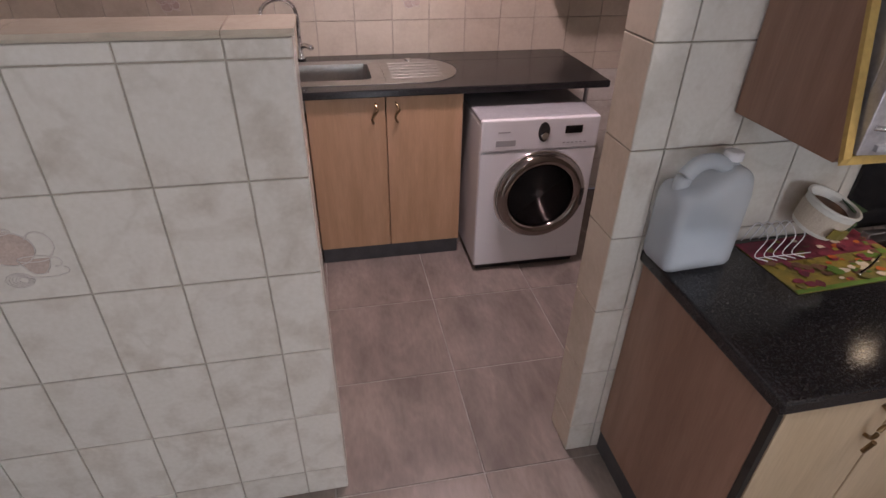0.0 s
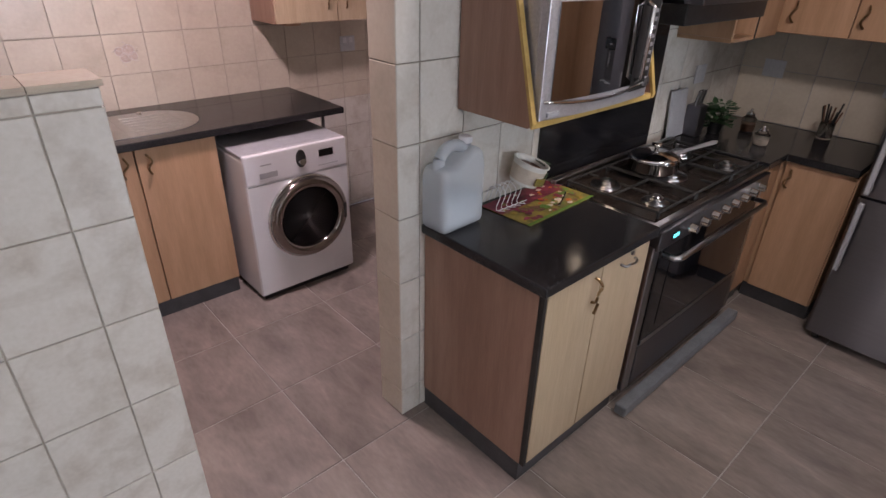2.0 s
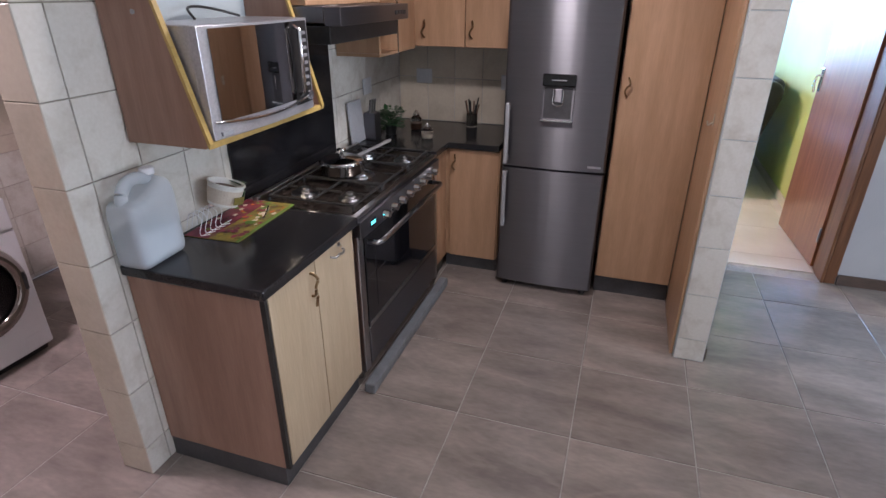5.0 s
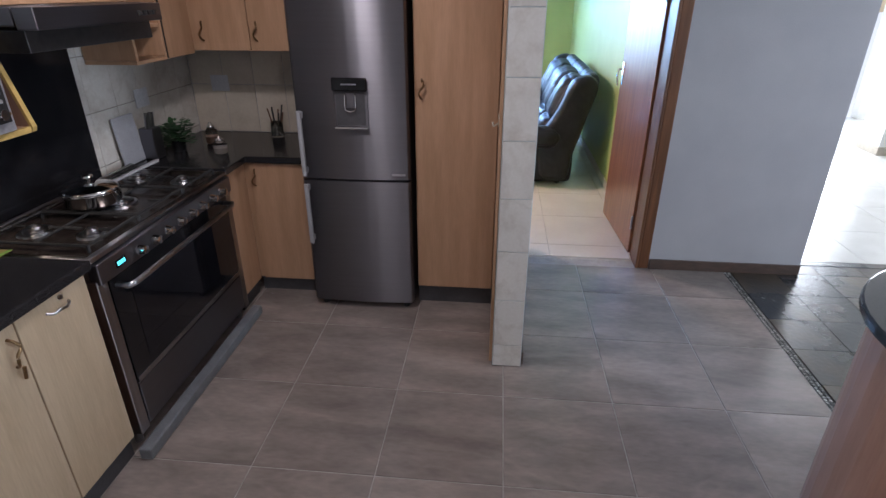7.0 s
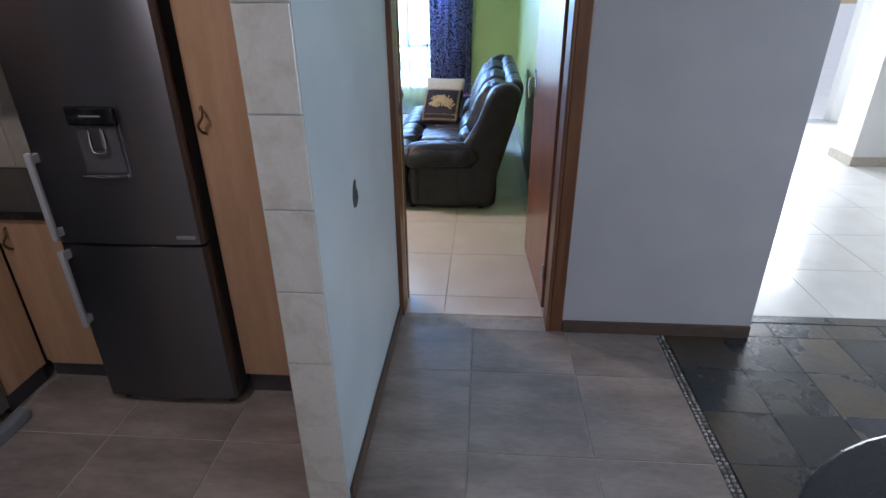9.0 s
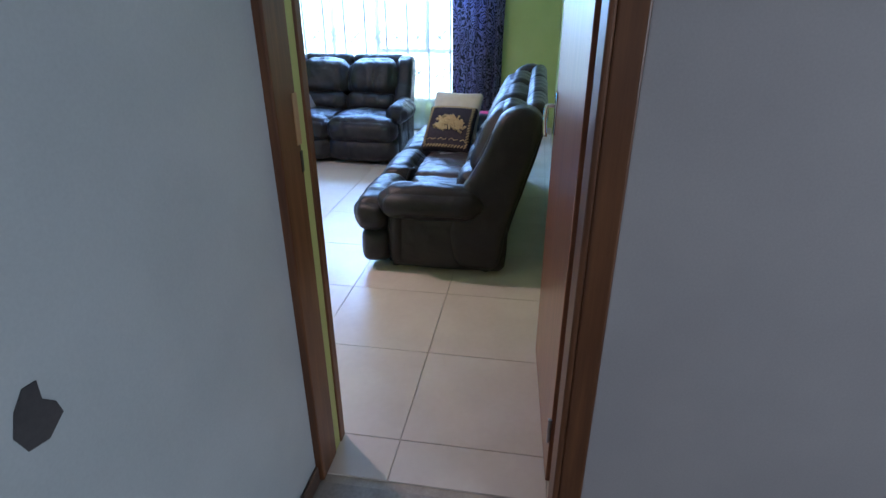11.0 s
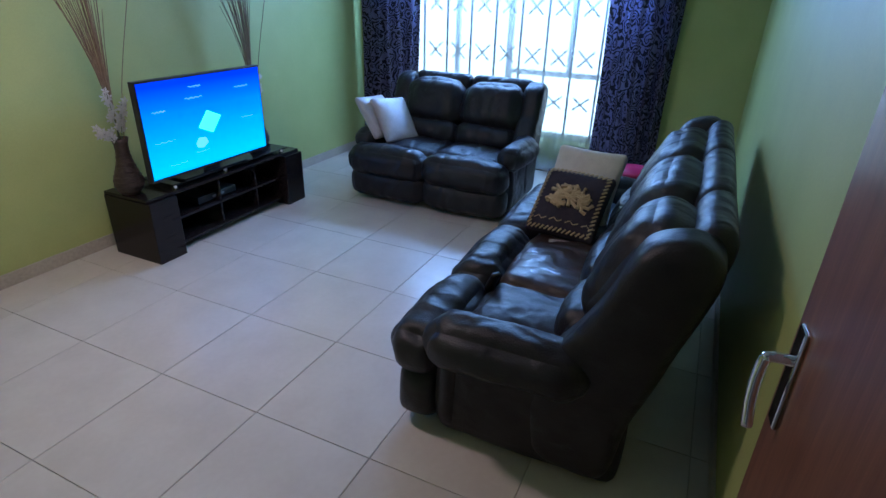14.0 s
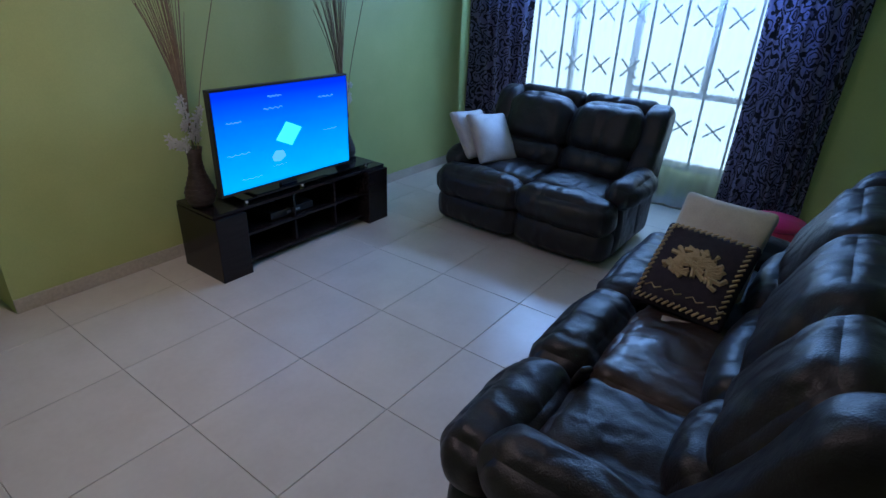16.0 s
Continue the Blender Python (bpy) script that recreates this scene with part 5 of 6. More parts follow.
part("foot", box(6.28, 6.86, TY - 0.02, TY + 0.16, SZ + 0.0372, SZ + 0.052, 0.006), M_GLASSBLACK, tv, "glossy black foot")


def vase(name, x, y, z, h, seed):
    ob = thing(name, "brown woven vase with tall dried reeds and white blossom", "vase", (x, y, z), group="vases beside the television")
    r = h / 0.36
    prof = [(0.052, 0.0), (0.072, 0.02), (0.088, 0.065), (0.086, 0.10), (0.066, 0.155), (0.048, 0.21), (0.039, 0.27), (0.041, 0.32), (0.051, 0.36), (0.045, 0.358), (0.032, 0.33)]
    part("pot", lathe([(a * r, z + b * r) for a, b in prof], (x, y, 0), n=30), M_WICKER, ob, smooth=True)
    for k in range(9):
        rr = np.interp(0.03 + 0.03 * k, [b for a, b in prof[:9]], [a for a, b in prof[:9]])
        part("weave_band", torus((x, y, z + (0.03 + 0.03 * k) * r), rr * r, 0.004, "z", 30, 6), M_WICKER, ob, smooth=True)
    random.seed(seed)
    top = z + 0.34 * r
    for k in range(40):
        a, s = random.uniform(0, math.tau), random.uniform(0.02, 0.16)
        L = random.uniform(0.75, 1.15)
        dx, dy = s * math.cos(a) * 1.3 - 0.10, -abs(s * math.sin(a)) * 0.5 + 0.02
        part("reed", tube([(x + dx * 0.1 * t, y + dy * 0.1 * t, top + L * 0.05 * t) if t < 1 else (x + dx * t * t / 16 + 0.0, y + dy * t * t / 16, top + L * t / 4) for t in (-0.4, 1, 2, 3, 4)], 0.0036, 5, taper=0.0016), M_STICK, ob, smooth=True)
    a = (0.30, -0.02)
    part("reed", tube(curve([(x + 0.02, y, top - 0.05), (x + 0.10, y, top + 0.35), (x + 0.26, y, top + 0.85)]), 0.0025, 5), M_STICK, ob, smooth=True)
    for s in range(3):
        lean = (-0.05, 0.03, -0.16)[s]
        hh = (0.30, 0.24, 0.10)[s]
        part("stem", tube([(x, y - 0.01, top - 0.05), (x + lean * 0.5, y - 0.03, top + hh * 0.5), (x + lean, y - 0.05, top + hh)], 0.002, 5), M_LEAF, ob)
        for k in range(16):
            f = 0.25 + 0.75 * k / 15
            px, py, pz = x + lean * f + random.uniform(-0.022, 0.022), y - 0.05 * f + random.uniform(-0.025, 0.02), top + hh * f + random.uniform(-0.012, 0.012)
            petal = bmesh.new()
            for p in range(5):
                u = math.tau * p / 5 + k
                t1 = Vector((math.cos(u), 0.25, math.sin(u)))
                t2 = Vector((math.cos(u + 0.5), 0.1, math.sin(u + 0.5)))
                t3 = Vector((math.cos(u - 0.5), 0.1, math.sin(u - 0.5)))
                c = Vector((px, py, pz))
                vs = [petal.verts.new(c), petal.verts.new(c + 0.017 * t2), petal.verts.new(c + 0.029 * t1), petal.verts.new(c + 0.017 * t3)]
                petal.faces.new(vs)
            bmesh.ops.solidify(petal, geom=petal.faces[:], thickness=0.0015)
            part("blossom", petal, M_PETAL, ob, "white blossom")
    return ob


vase("vase", 6.03, 1.60, SZ, 0.36, 11)
vase("vase", 7.30, 1.68, SZ, 0.36, 12)

# window, security gate, curtains
win = thing("window_1", "wide glazed window behind a steel security gate", "window", (LE + 0.1, 0.25, WZ0), kind="structure")
for a, b, c, d in ((WY0, WY1, WZ0, WZ0 + 0.05), (WY0, WY1, WZ1 - 0.05, WZ1), (WY0, WY0 + 0.05, WZ0 + 0.05, WZ1 - 0.05), (WY1 - 0.05, WY1, WZ0 + 0.05, WZ1 - 0.05), (0.22, 0.28, WZ0 + 0.05, WZ1 - 0.05), (WY0 + 0.05, 0.22, 0.93, 0.98), (-0.40, -0.35, 0.98, WZ1 - 0.05), (0.80, 0.85, WZ0 + 0.05, WZ1 - 0.05)):
    part("window_frame", box(LE + 0.13, LE + 0.17, a, b, c, d, 0.003), M_WHITE, win)
for a, b in ((WY0 + 0.05, 0.22), (0.28, WY1 - 0.05)):
    pane = part("pane", box(LE + 0.147, LE + 0.152, a, b, WZ0 + 0.05, WZ1 - 0.05, 0), M_GLASS, win)
    pane.visible_shadow = False
gate = thing("security_gate", "folding steel security gate with diamond braces across the window", "security gate", (LE + 0.06, 0.25, WZ0))
GX = LE + 0.06
for z in (WZ0 + 0.015, WZ1 - 0.02):
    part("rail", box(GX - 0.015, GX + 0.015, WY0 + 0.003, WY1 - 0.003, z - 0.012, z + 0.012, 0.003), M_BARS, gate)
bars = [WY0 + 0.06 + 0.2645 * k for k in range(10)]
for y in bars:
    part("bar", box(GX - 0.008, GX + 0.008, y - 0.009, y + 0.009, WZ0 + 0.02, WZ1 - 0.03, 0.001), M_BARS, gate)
for k, (y0, y1) in enumerate(zip(bars, bars[1:])):
    for zc, hh in ((0.70, 0.06), (1.12, 0.075), (1.57, 0.075)):
        ym = (y0 + y1) / 2
        y0, y1 = ym - 0.075, ym + 0.075
        if zc < 1 and k > 4:
            continue
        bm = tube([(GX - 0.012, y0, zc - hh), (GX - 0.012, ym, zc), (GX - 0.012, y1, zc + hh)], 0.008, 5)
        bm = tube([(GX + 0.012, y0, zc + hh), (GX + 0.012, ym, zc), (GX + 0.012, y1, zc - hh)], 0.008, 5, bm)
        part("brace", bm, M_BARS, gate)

M_CURTAIN = mat("curtain_flock", (0.25, 0.24, 0.36), (0.19, 0.18, 0.29), 12, 0.6, bump=0.2, fine=200)
cn, cl_ = M_CURTAIN.node_tree.nodes, M_CURTAIN.node_tree.links
cb = cn["Principled BSDF"]
old = cb.inputs["Base Color"].links[0].from_socket
ctc = cn.new("ShaderNodeTexCoord")
vor, wv = cn.new("ShaderNodeTexVoronoi"), cn.new("ShaderNodeTexNoise")
vor.feature, vor.inputs["Scale"].default_value = "F1", 8.5
wv.inputs["Scale"].default_value = 9
warp = cn.new("ShaderNodeMix")
warp.data_type = "VECTOR"
warp.inputs["Factor"].default_value = 0.12
cl_.new(ctc.outputs["Object"], warp.inputs["A"])
cl_.new(ctc.outputs["Object"], wv.inputs["Vector"])
cl_.new(wv.outputs["Color"], warp.inputs["B"])
cl_.new(warp.outputs["Result"], vor.inputs["Vector"])
sine = cn.new("ShaderNodeMath")
sine.operation = "SINE"
mul = cn.new("ShaderNodeMath")
mul.operation, mul.inputs[1].default_value = "MULTIPLY", 30
cl_.new(vor.outputs["Distance"], mul.inputs[0])
cl_.new(mul.outputs[0], sine.inputs[0])
gt = cn.new("ShaderNodeMath")
gt.operation, gt.inputs[1].default_value = "GREATER_THAN", 0.15
cl_.new(sine.outputs[0], gt.inputs[0])
cmix = cn.new("ShaderNodeMix")
cmix.data_type = "RGBA"
cmix.inputs["B"].default_value = (0.012, 0.011, 0.018, 1)
cl_.new(gt.outputs[0], cmix.inputs["Factor"])
cl_.new(old, cmix.inputs["A"])
cl_.new(cmix.outputs["Result"], cb.inputs["Base Color"])


def drape(name, label, y0, y1, z0, z1, x, folds, depth, material, pinch=0.0, category="curtain"):
    bm = bmesh.new()
    nu, nv = folds * 10, 14
    rows = []
    for j in range(nv + 1):
        t = j / nv
        row = []
        for i in range(nu + 1):
            s = i / nu
            y = y0 + (y1 - y0) * s
            amp = depth * (0.75 + 0.25 * math.sin(3 * t + i * 0.05))
            row.append(bm.verts.new((x + amp * math.sin(math.tau * folds * s + 0.5 * math.sin(2.2 * t + s * 5)), y + pinch * (0.5 - s) * math.sin(math.pi * t) + 0.012 * math.sin(5 * t + 9 * s), z0 + (z1 - z0) * t)))
        rows.append(row)
    for p, q in zip(rows, rows[1:]):
        for i in range(nu):
            bm.faces.new((p[i], p[i + 1], q[i + 1], q[i]))
    bmesh.ops.solidify(bm, geom=bm.faces[:], thickness=0.003)
    return solid(name, bm, material, label, category, group="curtains" if category == "curtain" else "", smooth=True)


drape("curtain", "grey curtain with black flocked flowers drawn aside", 1.15, 1.84, 0.03, 2.3, LE - 0.12, 6, 0.045, M_CURTAIN)
drape("curtain", "grey curtain with black flocked flowers drawn aside", -1.33, -0.72, 0.03, 2.3, LE - 0.12, 6, 0.045, M_CURTAIN)
sheer = drape("sheer_curtain", "thin white net curtain across the window", -0.80, 1.35, 0.03, 2.3, LE - 0.045, 14, 0.015, M_SHEER, category="net curtain")
rod = thing("curtain_rod", "dark curtain rod above the window", "curtain rod", (LE - 0.12, 0.25, 2.32))
part("rod", tube([(LE - 0.12, -1.5, 2.33), (LE - 0.12, 1.9, 2.33)], 0.013), M_BLACKPLASTIC, rod, smooth=True)
for y in (-1.4, 1.8):
    part("bracket", box(LE - 0.125, LE - 0.001, y - 0.01, y + 0.01, 2.31, 2.335, 0.002), M_BLACKPLASTIC, rod)


# ---- hall: counter end, corridor glimpses ----
pen = thing("peninsula", "rounded blue-black granite bar counter on a brown base", "counter", (1.55, -2.75, 0))
PX, PY, PR, PZ = 1.47, -2.505, 0.53, 0.90
oval = [(PX + PR * math.cos(a) * 1.0, PY + PR * math.sin(a)) for a in [math.tau * k / 48 for k in range(48)]]
part("granite_top", prism(oval, "z", PZ - 0.035, PZ, 0.008), M_GRANITE_BLUE, pen, "speckled blue-black granite top")
part("base", lathe([(PR - 0.045, 0.0), (PR - 0.045, PZ - 0.036)], (PX, PY, 0), n=40), M_PANEL, pen, "brown laminate base")

bag = thing("hanging_strap", "thin black strap hanging at the wall's end", "strap", (DX1 - 0.02, -2.96, 0.75))
part("strap", tube(curve([(DX1 - 0.03, -2.953, 1.08), (DX1 - 0.03, -2.985, 1.06), (DX1 - 0.03, -2.98, 0.95), (DX1 - 0.03, -2.965, 0.82), (DX1 - 0.03, -2.955, 0.76)]), 0.012, 8), M_BLACKPLASTIC, bag, smooth=True)

# seen mirrored in the microwave door
rdoor = thing("hall_door", "varnished brown wooden door across the hall", "door", (2.3, -5.58, 0))
part("leaf", box(1.85, 2.75, -5.597, -5.56, 0.01, 2.05, 0.004), M_DOORWOOD, rdoor)
part("knob", lathe([(0.025, -5.5), (0.02, -5.56)], (1.95, 0, 1.02), "y", 16), M_CHROME, rdoor)

# ---- things on the counters ----
jug = thing("water_jug", "half-full translucent white plastic jerrycan", "jerrycan", (1.155, 1.062, 0.902))
JX, JY, JZ = 1.125, 1.064, 0.902
jm = pose(JX, JY, JZ, 0, 0, 3)
bm = soft(-0.107, 0.107, -0.066, 0.066, 0.0, 0.29, 0.03, 16)
for v in bm.verts:
    k = max(0.0, (v.co.z - 0.20) / 0.115)
    v.co.x *= 1 - 0.14 * k * k
    v.co.y *= 1 - 0.35 * k * k
    v.co.z -= 0.05 * max(0.0, (v.co.z - 0.16) / 0.145) * min(1.0, max(0.0, (0.055 - v.co.x) / 0.10))
part("shell", moved(bm, jm), M_JUG, jug, smooth=True)
part("grip", moved(tube(curve([(-0.079, 0, 0.21), (-0.076, 0, 0.255), (-0.058, 0, 0.285), (-0.03, 0, 0.301), (0.01, 0, 0.3), (0.045, 0, 0.28)]), 0.021, 14), jm), M_JUG, jug, smooth=True)
part("neck", lathe([(0.02, JZ + 0.27), (0.02, JZ + 0.30)], (JX + 0.062, JY + 0.01, 0), n=20), M_JUG, jug)
part("cap", lathe([(0.025, JZ + 0.30), (0.025, JZ + 0.318), (0.02, JZ + 0.322)], (JX + 0.062, JY + 0.01, 0), n=20), M_WHITEGLOSS, jug, "white screw cap")
part("water", moved(soft(-0.09, 0.09, -0.059, 0.059, 0.006, 0.135, 0.028, 10), jm), M_WATER, jug, "clear water")

M_MAT_RED = mat("mat_red", (0.22, 0.03, 0.06), (0.10, 0.015, 0.03), 18, 0.6, bump=0.1)
M_MAT_YELLOW = mat("mat_yellow", (0.27, 0.20, 0.035), (0.12, 0.11, 0.03), 14, 0.6, bump=0.1)
M_MAT_GREEN = mat("mat_green", (0.10, 0.20, 0.03), (0.07, 0.14, 0.02), 14, 0.6)
M_MAT_ORANGE = mat("mat_orange", (0.45, 0.13, 0.02), (0.35, 0.06, 0.02), 20, 0.6)
M_MAT_BROWN = mat("mat_brown", (0.10, 0.05, 0.03), (0.16, 0.08, 0.05), 20, 0.6)
plm = thing("placemat", "bright printed placemat of fruit in red, yellow and green", "placemat", (1.51, 0.96, 0.902))
pm = pose(1.54, 0.985, 0.903, 0, 0, 2.5)
part("sheet", moved(box(-0.215, 0.215, -0.115, 0.13, 0, 0.002, 0), pm), M_MAT_YELLOW, plm, "yellow printed field")
part("band", moved(box(-0.215, 0.215, 0.02, 0.13, 0.0021, 0.0028, 0), pm), M_MAT_RED, plm, "red printed band")
part("band", moved(box(-0.215, 0.215, -0.115, -0.10, 0.0021, 0.0028, 0), pm), M_MAT_GREEN, plm, "green printed edge")
random.seed(9)
for k in range(110):
    x, y = random.uniform(-0.19, 0.19), random.gauss(-0.02, 0.06)
    y = min(max(y, -0.09), 0.11)
    mt = random.choice((M_MAT_BROWN, M_MAT_ORANGE, M_MAT_RED, M_MAT_GREEN, M_MAT_YELLOW, M_CREAM)) if x > -0.05 else random.choice((M_MAT_BROWN, M_MAT_RED, M_MAT_YELLOW))
    r = random.uniform(0.008, 0.02)
    n = 8
    pts = [(x + r * random.uniform(0.6, 1.2) * math.cos(math.tau * i / n), y + r * random.uniform(0.5, 0.9) * math.sin(math.tau * i / n)) for i in range(n)]
    part("print", moved(prism(pts, "z", 0.0029 + 0.00005 * k, 0.0033 + 0.00005 * k), pm), mt, plm, "printed fruit shape")

tub = thing("plastic_tub", "open white and green margarine tub tilted on a wire stand", "tub", (1.50, 1.02, 0.93))
tm = pose(1.505, 1.055, 0.978, 12, 14, 0)
M_TUBWHITE = mat("tub_white", (0.7, 0.7, 0.66), None, rough=0.4)
M_TUBGREEN = mat("tub_green", (0.03, 0.07, 0.03), None, rough=0.4)
part("bowl", moved(lathe([(0.058, 0.0), (0.06, 0.004), (0.072, 0.085), (0.076, 0.088), (0.076, 0.094), (0.07, 0.094), (0.066, 0.085), (0.06, 0.02), (0.01, 0.015)], (0, 0, 0), n=36), tm), M_TUBWHITE, tub, smooth=False)
part("label", moved(lathe([(0.0618, 0.012), (0.0718, 0.072), (0.0725, 0.072), (0.0624, 0.012)], (0, 0, 0), n=36), tm), M_CREAM, tub, "cream printed label")
part("label_patch", moved(prism([(0.03, -0.066), (0.05, -0.057), (0.07, -0.03), (0.074, -0.026), (0.054, -0.058), (0.032, -0.07)], "z", 0.014, 0.07), tm), M_TUBGREEN, tub, "green label patch")
part("label_patch", moved(prism([(-0.03, -0.076), (0.0, -0.08), (0.035, -0.072), (0.03, -0.066), (0.0, -0.073), (-0.025, -0.07)], "z", 0.02, 0.05), tm), M_MAT_YELLOW, tub, "yellow label patch")
part("lid_flap", moved(prism([(0.05, -0.03), (0.12, -0.01), (0.10, 0.03), (0.06, 0.04)], "z", 0.086, 0.089), tm), M_TUBGREEN, tub)
part("contents", moved(lathe([(0.064, 0.066), (0.05, 0.074), (0.02, 0.07), (0.004, 0.073)], (0, 0, 0), n=24), tm), M_MAT_BROWN, tub, "brown sponge inside", smooth=True)
rack = thing("wire_rack", "small bent wire rack under the tub", "wire rack", (1.47, 1.0, 0.905))
for k in range(5):
    x = 1.345 + 0.03 * k
    part("wire", tube(curve([(x, 1.0, 0.9125), (x - 0.03, 1.02, 0.922), (x, 1.03, 0.972), (x + 0.01, 1.09, 0.985), (x, 1.115, 0.911)]), 0.0016, 5), M_WHITEGLOSS, rack, smooth=True)
part("wire", tube([(1.33, 1.02, 0.9125), (1.50, 1.02, 0.9125)], 0.0016, 5), M_WHITEGLOSS, rack)
solid("spoon", tube(curve([(1.55, 0.90, 0.9125), (1.62, 0.93, 0.916), (1.69, 0.97, 0.914)]), 0.004, 6), M_CHROME, "steel spoon resting on the placemat", "spoon", smooth=True)

knives = thing("knife_block", "steel knife block with dark knife handles", "knife block", (2.99, 1.06, 0.902))
part("block", box(2.945, 3.03, 1.02, 1.105, 0.902, 1.075, 0.008), M_FRIDGE, knives)
for k in range(5):
    part("knife_handle", moved(box(-0.008, 0.008, -0.006, 0.006, 0, 0.085, 0.003), pose(2.958 + 0.016 * k, 1.06 + 0.01 * (k % 2), 1.07, 8, 0, 0)), M_BLACKPLASTIC if k % 2 else M_STEEL, knives)
board = solid("chopping_board", moved(box(-0.09, 0.09, -0.007, 0.007, 0, 0.26, 0.006), pose(2.86, 1.10, 0.904, -5, 0, 0)), M_GREYPLASTIC, "pale chopping board leaning on the tiles", "chopping board")

plant = thing("potted_plant", "small green plant in a dark pot", "plant", (3.14, 1.0, 0.902))
part("pot", lathe([(0.035, 0.902), (0.045, 0.97), (0.042, 0.97), (0.036, 0.96)], (3.14, 1.0, 0), n=22), M_BLACKPLASTIC, plant)
random.seed(21)
lv = bmesh.new()
for k in range(320):
    a, r, h = random.uniform(0, math.tau), random.uniform(0.01, 0.075), random.uniform(0.965, 1.09)
    c = Vector((3.14 + r * math.cos(a), 1.0 + r * math.sin(a), h - r * 0.4))
    u = Vector((math.cos(a + random.uniform(-0.6, 0.6)), math.sin(a + random.uniform(-0.6, 0.6)), random.uniform(-0.2, 0.5))).normalized()
    s = u.cross(Vector((0, 0, 1))).normalized()
    ln = random.uniform(0.03, 0.055)
    vs = [lv.verts.new(c), lv.verts.new(c + u * ln * 0.5 + s * ln * 0.32), lv.verts.new(c + u * ln), lv.verts.new(c + u * ln * 0.5 - s * ln * 0.32)]
    lv.faces.new(vs)
part("leaves", lv, M_LEAF, plant)

for (x, y, hgt, fill) in ((3.33, 0.89, 0.13, M_MAT_BROWN), (3.11, 0.73, 0.10, M_CREAM)):
    jr = thing("glass_jar", "small glass jar with a metal lid" if fill is M_MAT_BROWN else "small glass jar with pale contents", "jar", (x, y, 0.902), group="glass jars")
    part("glass", lathe([(0.03, 0.9025), (0.038, 0.91), (0.04, 0.902 + hgt * 0.6), (0.022, 0.902 + hgt * 0.72)], (x, y, 0), n=24), M_CLEARGLASS, jr, smooth=True)
    part("contents", lathe([(0.027, 0.906), (0.033, 0.912), (0.034, 0.902 + hgt * 0.35)], (x, y, 0), n=20), fill, jr)
    part("lid", lathe([(0.024, 0.902 + hgt * 0.73), (0.024, 0.902 + hgt * 0.85), (0.008, 0.902 + hgt * 0.9), (0.01, 0.902 + hgt), (0.002, 0.902 + hgt * 1.02)], (x, y, 0), n=20), M_CHROME, jr, smooth=True)

cut = thing("cutlery_holder", "glass jar holding dark cutlery beside the fridge", "cutlery jar", (3.53, 0.545, 0.902))
part("jar", lathe([(0.035, 0.9025), (0.04, 0.91), (0.038, 1.0), (0.036, 1.0), (0.036, 0.912)], (3.53, 0.545, 0), n=24), M_CLEARGLASS, cut, smooth=True)
random.seed(3)
for k in range(8):
    a = math.tau * k / 8
    part("cutlery", tube([(3.53 + 0.012 * math.cos(a), 0.545 + 0.012 * math.sin(a), 0.912), (3.53 + 0.05 * math.cos(a), 0.545 + 0.05 * math.sin(a), 1.06 + random.uniform(0, 0.05))], 0.005, 6), M_BLACKPLASTIC if k % 3 else M_MAT_BROWN, cut)

for name, (x0, x1, y0, y1) in (("a", (3.02, 3.14, WY - 0.013, WY - 0.006)), ("b", (DX0 - 0.013, DX0 - 0.006, 0.88, 1.0))):
    sk2 = thing("wall_socket", "pale double wall socket above the counter", "socket", ((x0 + x1) / 2, (y0 + y1) / 2, 1.2), group="wall sockets")
    part("plate", box(x0, x1, y0, y1, 1.17, 1.27, 0.003), M_SKYBLUE, sk2)
plug = thing("wall_socket", "pale wall socket with a black plug beside the fridge", "socket", (DX0 - 0.02, 0.30, 1.2), group="wall sockets")
part("plate", box(DX0 - 0.013, DX0 - 0.006, 0.25, 0.37, 1.15, 1.25, 0.003), M_SKYBLUE, plug)
part("plug", box(DX0 - 0.05, DX0 - 0.0135, 0.27, 0.32, 1.17, 1.225, 0.008), M_BLACKPLASTIC, plug, "black plug")

# ---- tiles ----
CACHE = {}


def field(parent, name, material, axis, pos, sgn, us, vs, joint=0.004, thick=0.006, lift=0.0, skip=()):
    """Tiles between the joint lines us and vs on the plane axis = pos, facing sgn."""
    thing_axes = {"x": (1, 2, 0), "y": (0, 2, 1), "z": (0, 1, 2)}[axis]
    made = []
    for i, (u0, u1) in enumerate(zip(us, us[1:])):
        for j, (v0, v1) in enumerate(zip(vs, vs[1:])):
            if (i, j) in skip:
                continue
            w, h = u1 - u0 - joint, v1 - v0 - joint
            if w < 0.01 or h < 0.01:
                continue
            key = (axis, round(w, 3), round(h, 3), round(thick, 4), material.name)
            if key not in CACHE:
                half = [0, 0, 0]
                half[thing_axes[0]], half[thing_axes[1]], half[thing_axes[2]] = w / 2, h / 2, thick / 2
                bm = box(-half[0], half[0], -half[1], half[1], -half[2], half[2], 0.0)
                face = [f for f in bm.faces if f.normal[thing_axes[2]] * sgn > 0.9]
                bmesh.ops.bevel(bm, geom=list(face[0].edges), offset=0.0016, segments=1, affect="EDGES")
                me = bpy.data.meshes.new(name)
                bm.to_mesh(me)
                bm.free()
                me.materials.append(material)
                CACHE[key] = me
            ob = new(name, CACHE[key])
            c = [0, 0, 0]
            c[thing_axes[0]], c[thing_axes[1]] = (u0 + u1) / 2, (v0 + v1) / 2
            c[thing_axes[2]] = pos - sgn * thick / 2 + sgn * lift * random.uniform(-1, 1)
            ob.location = c
            ob.parent = parent
            made.append(ob)
    return made


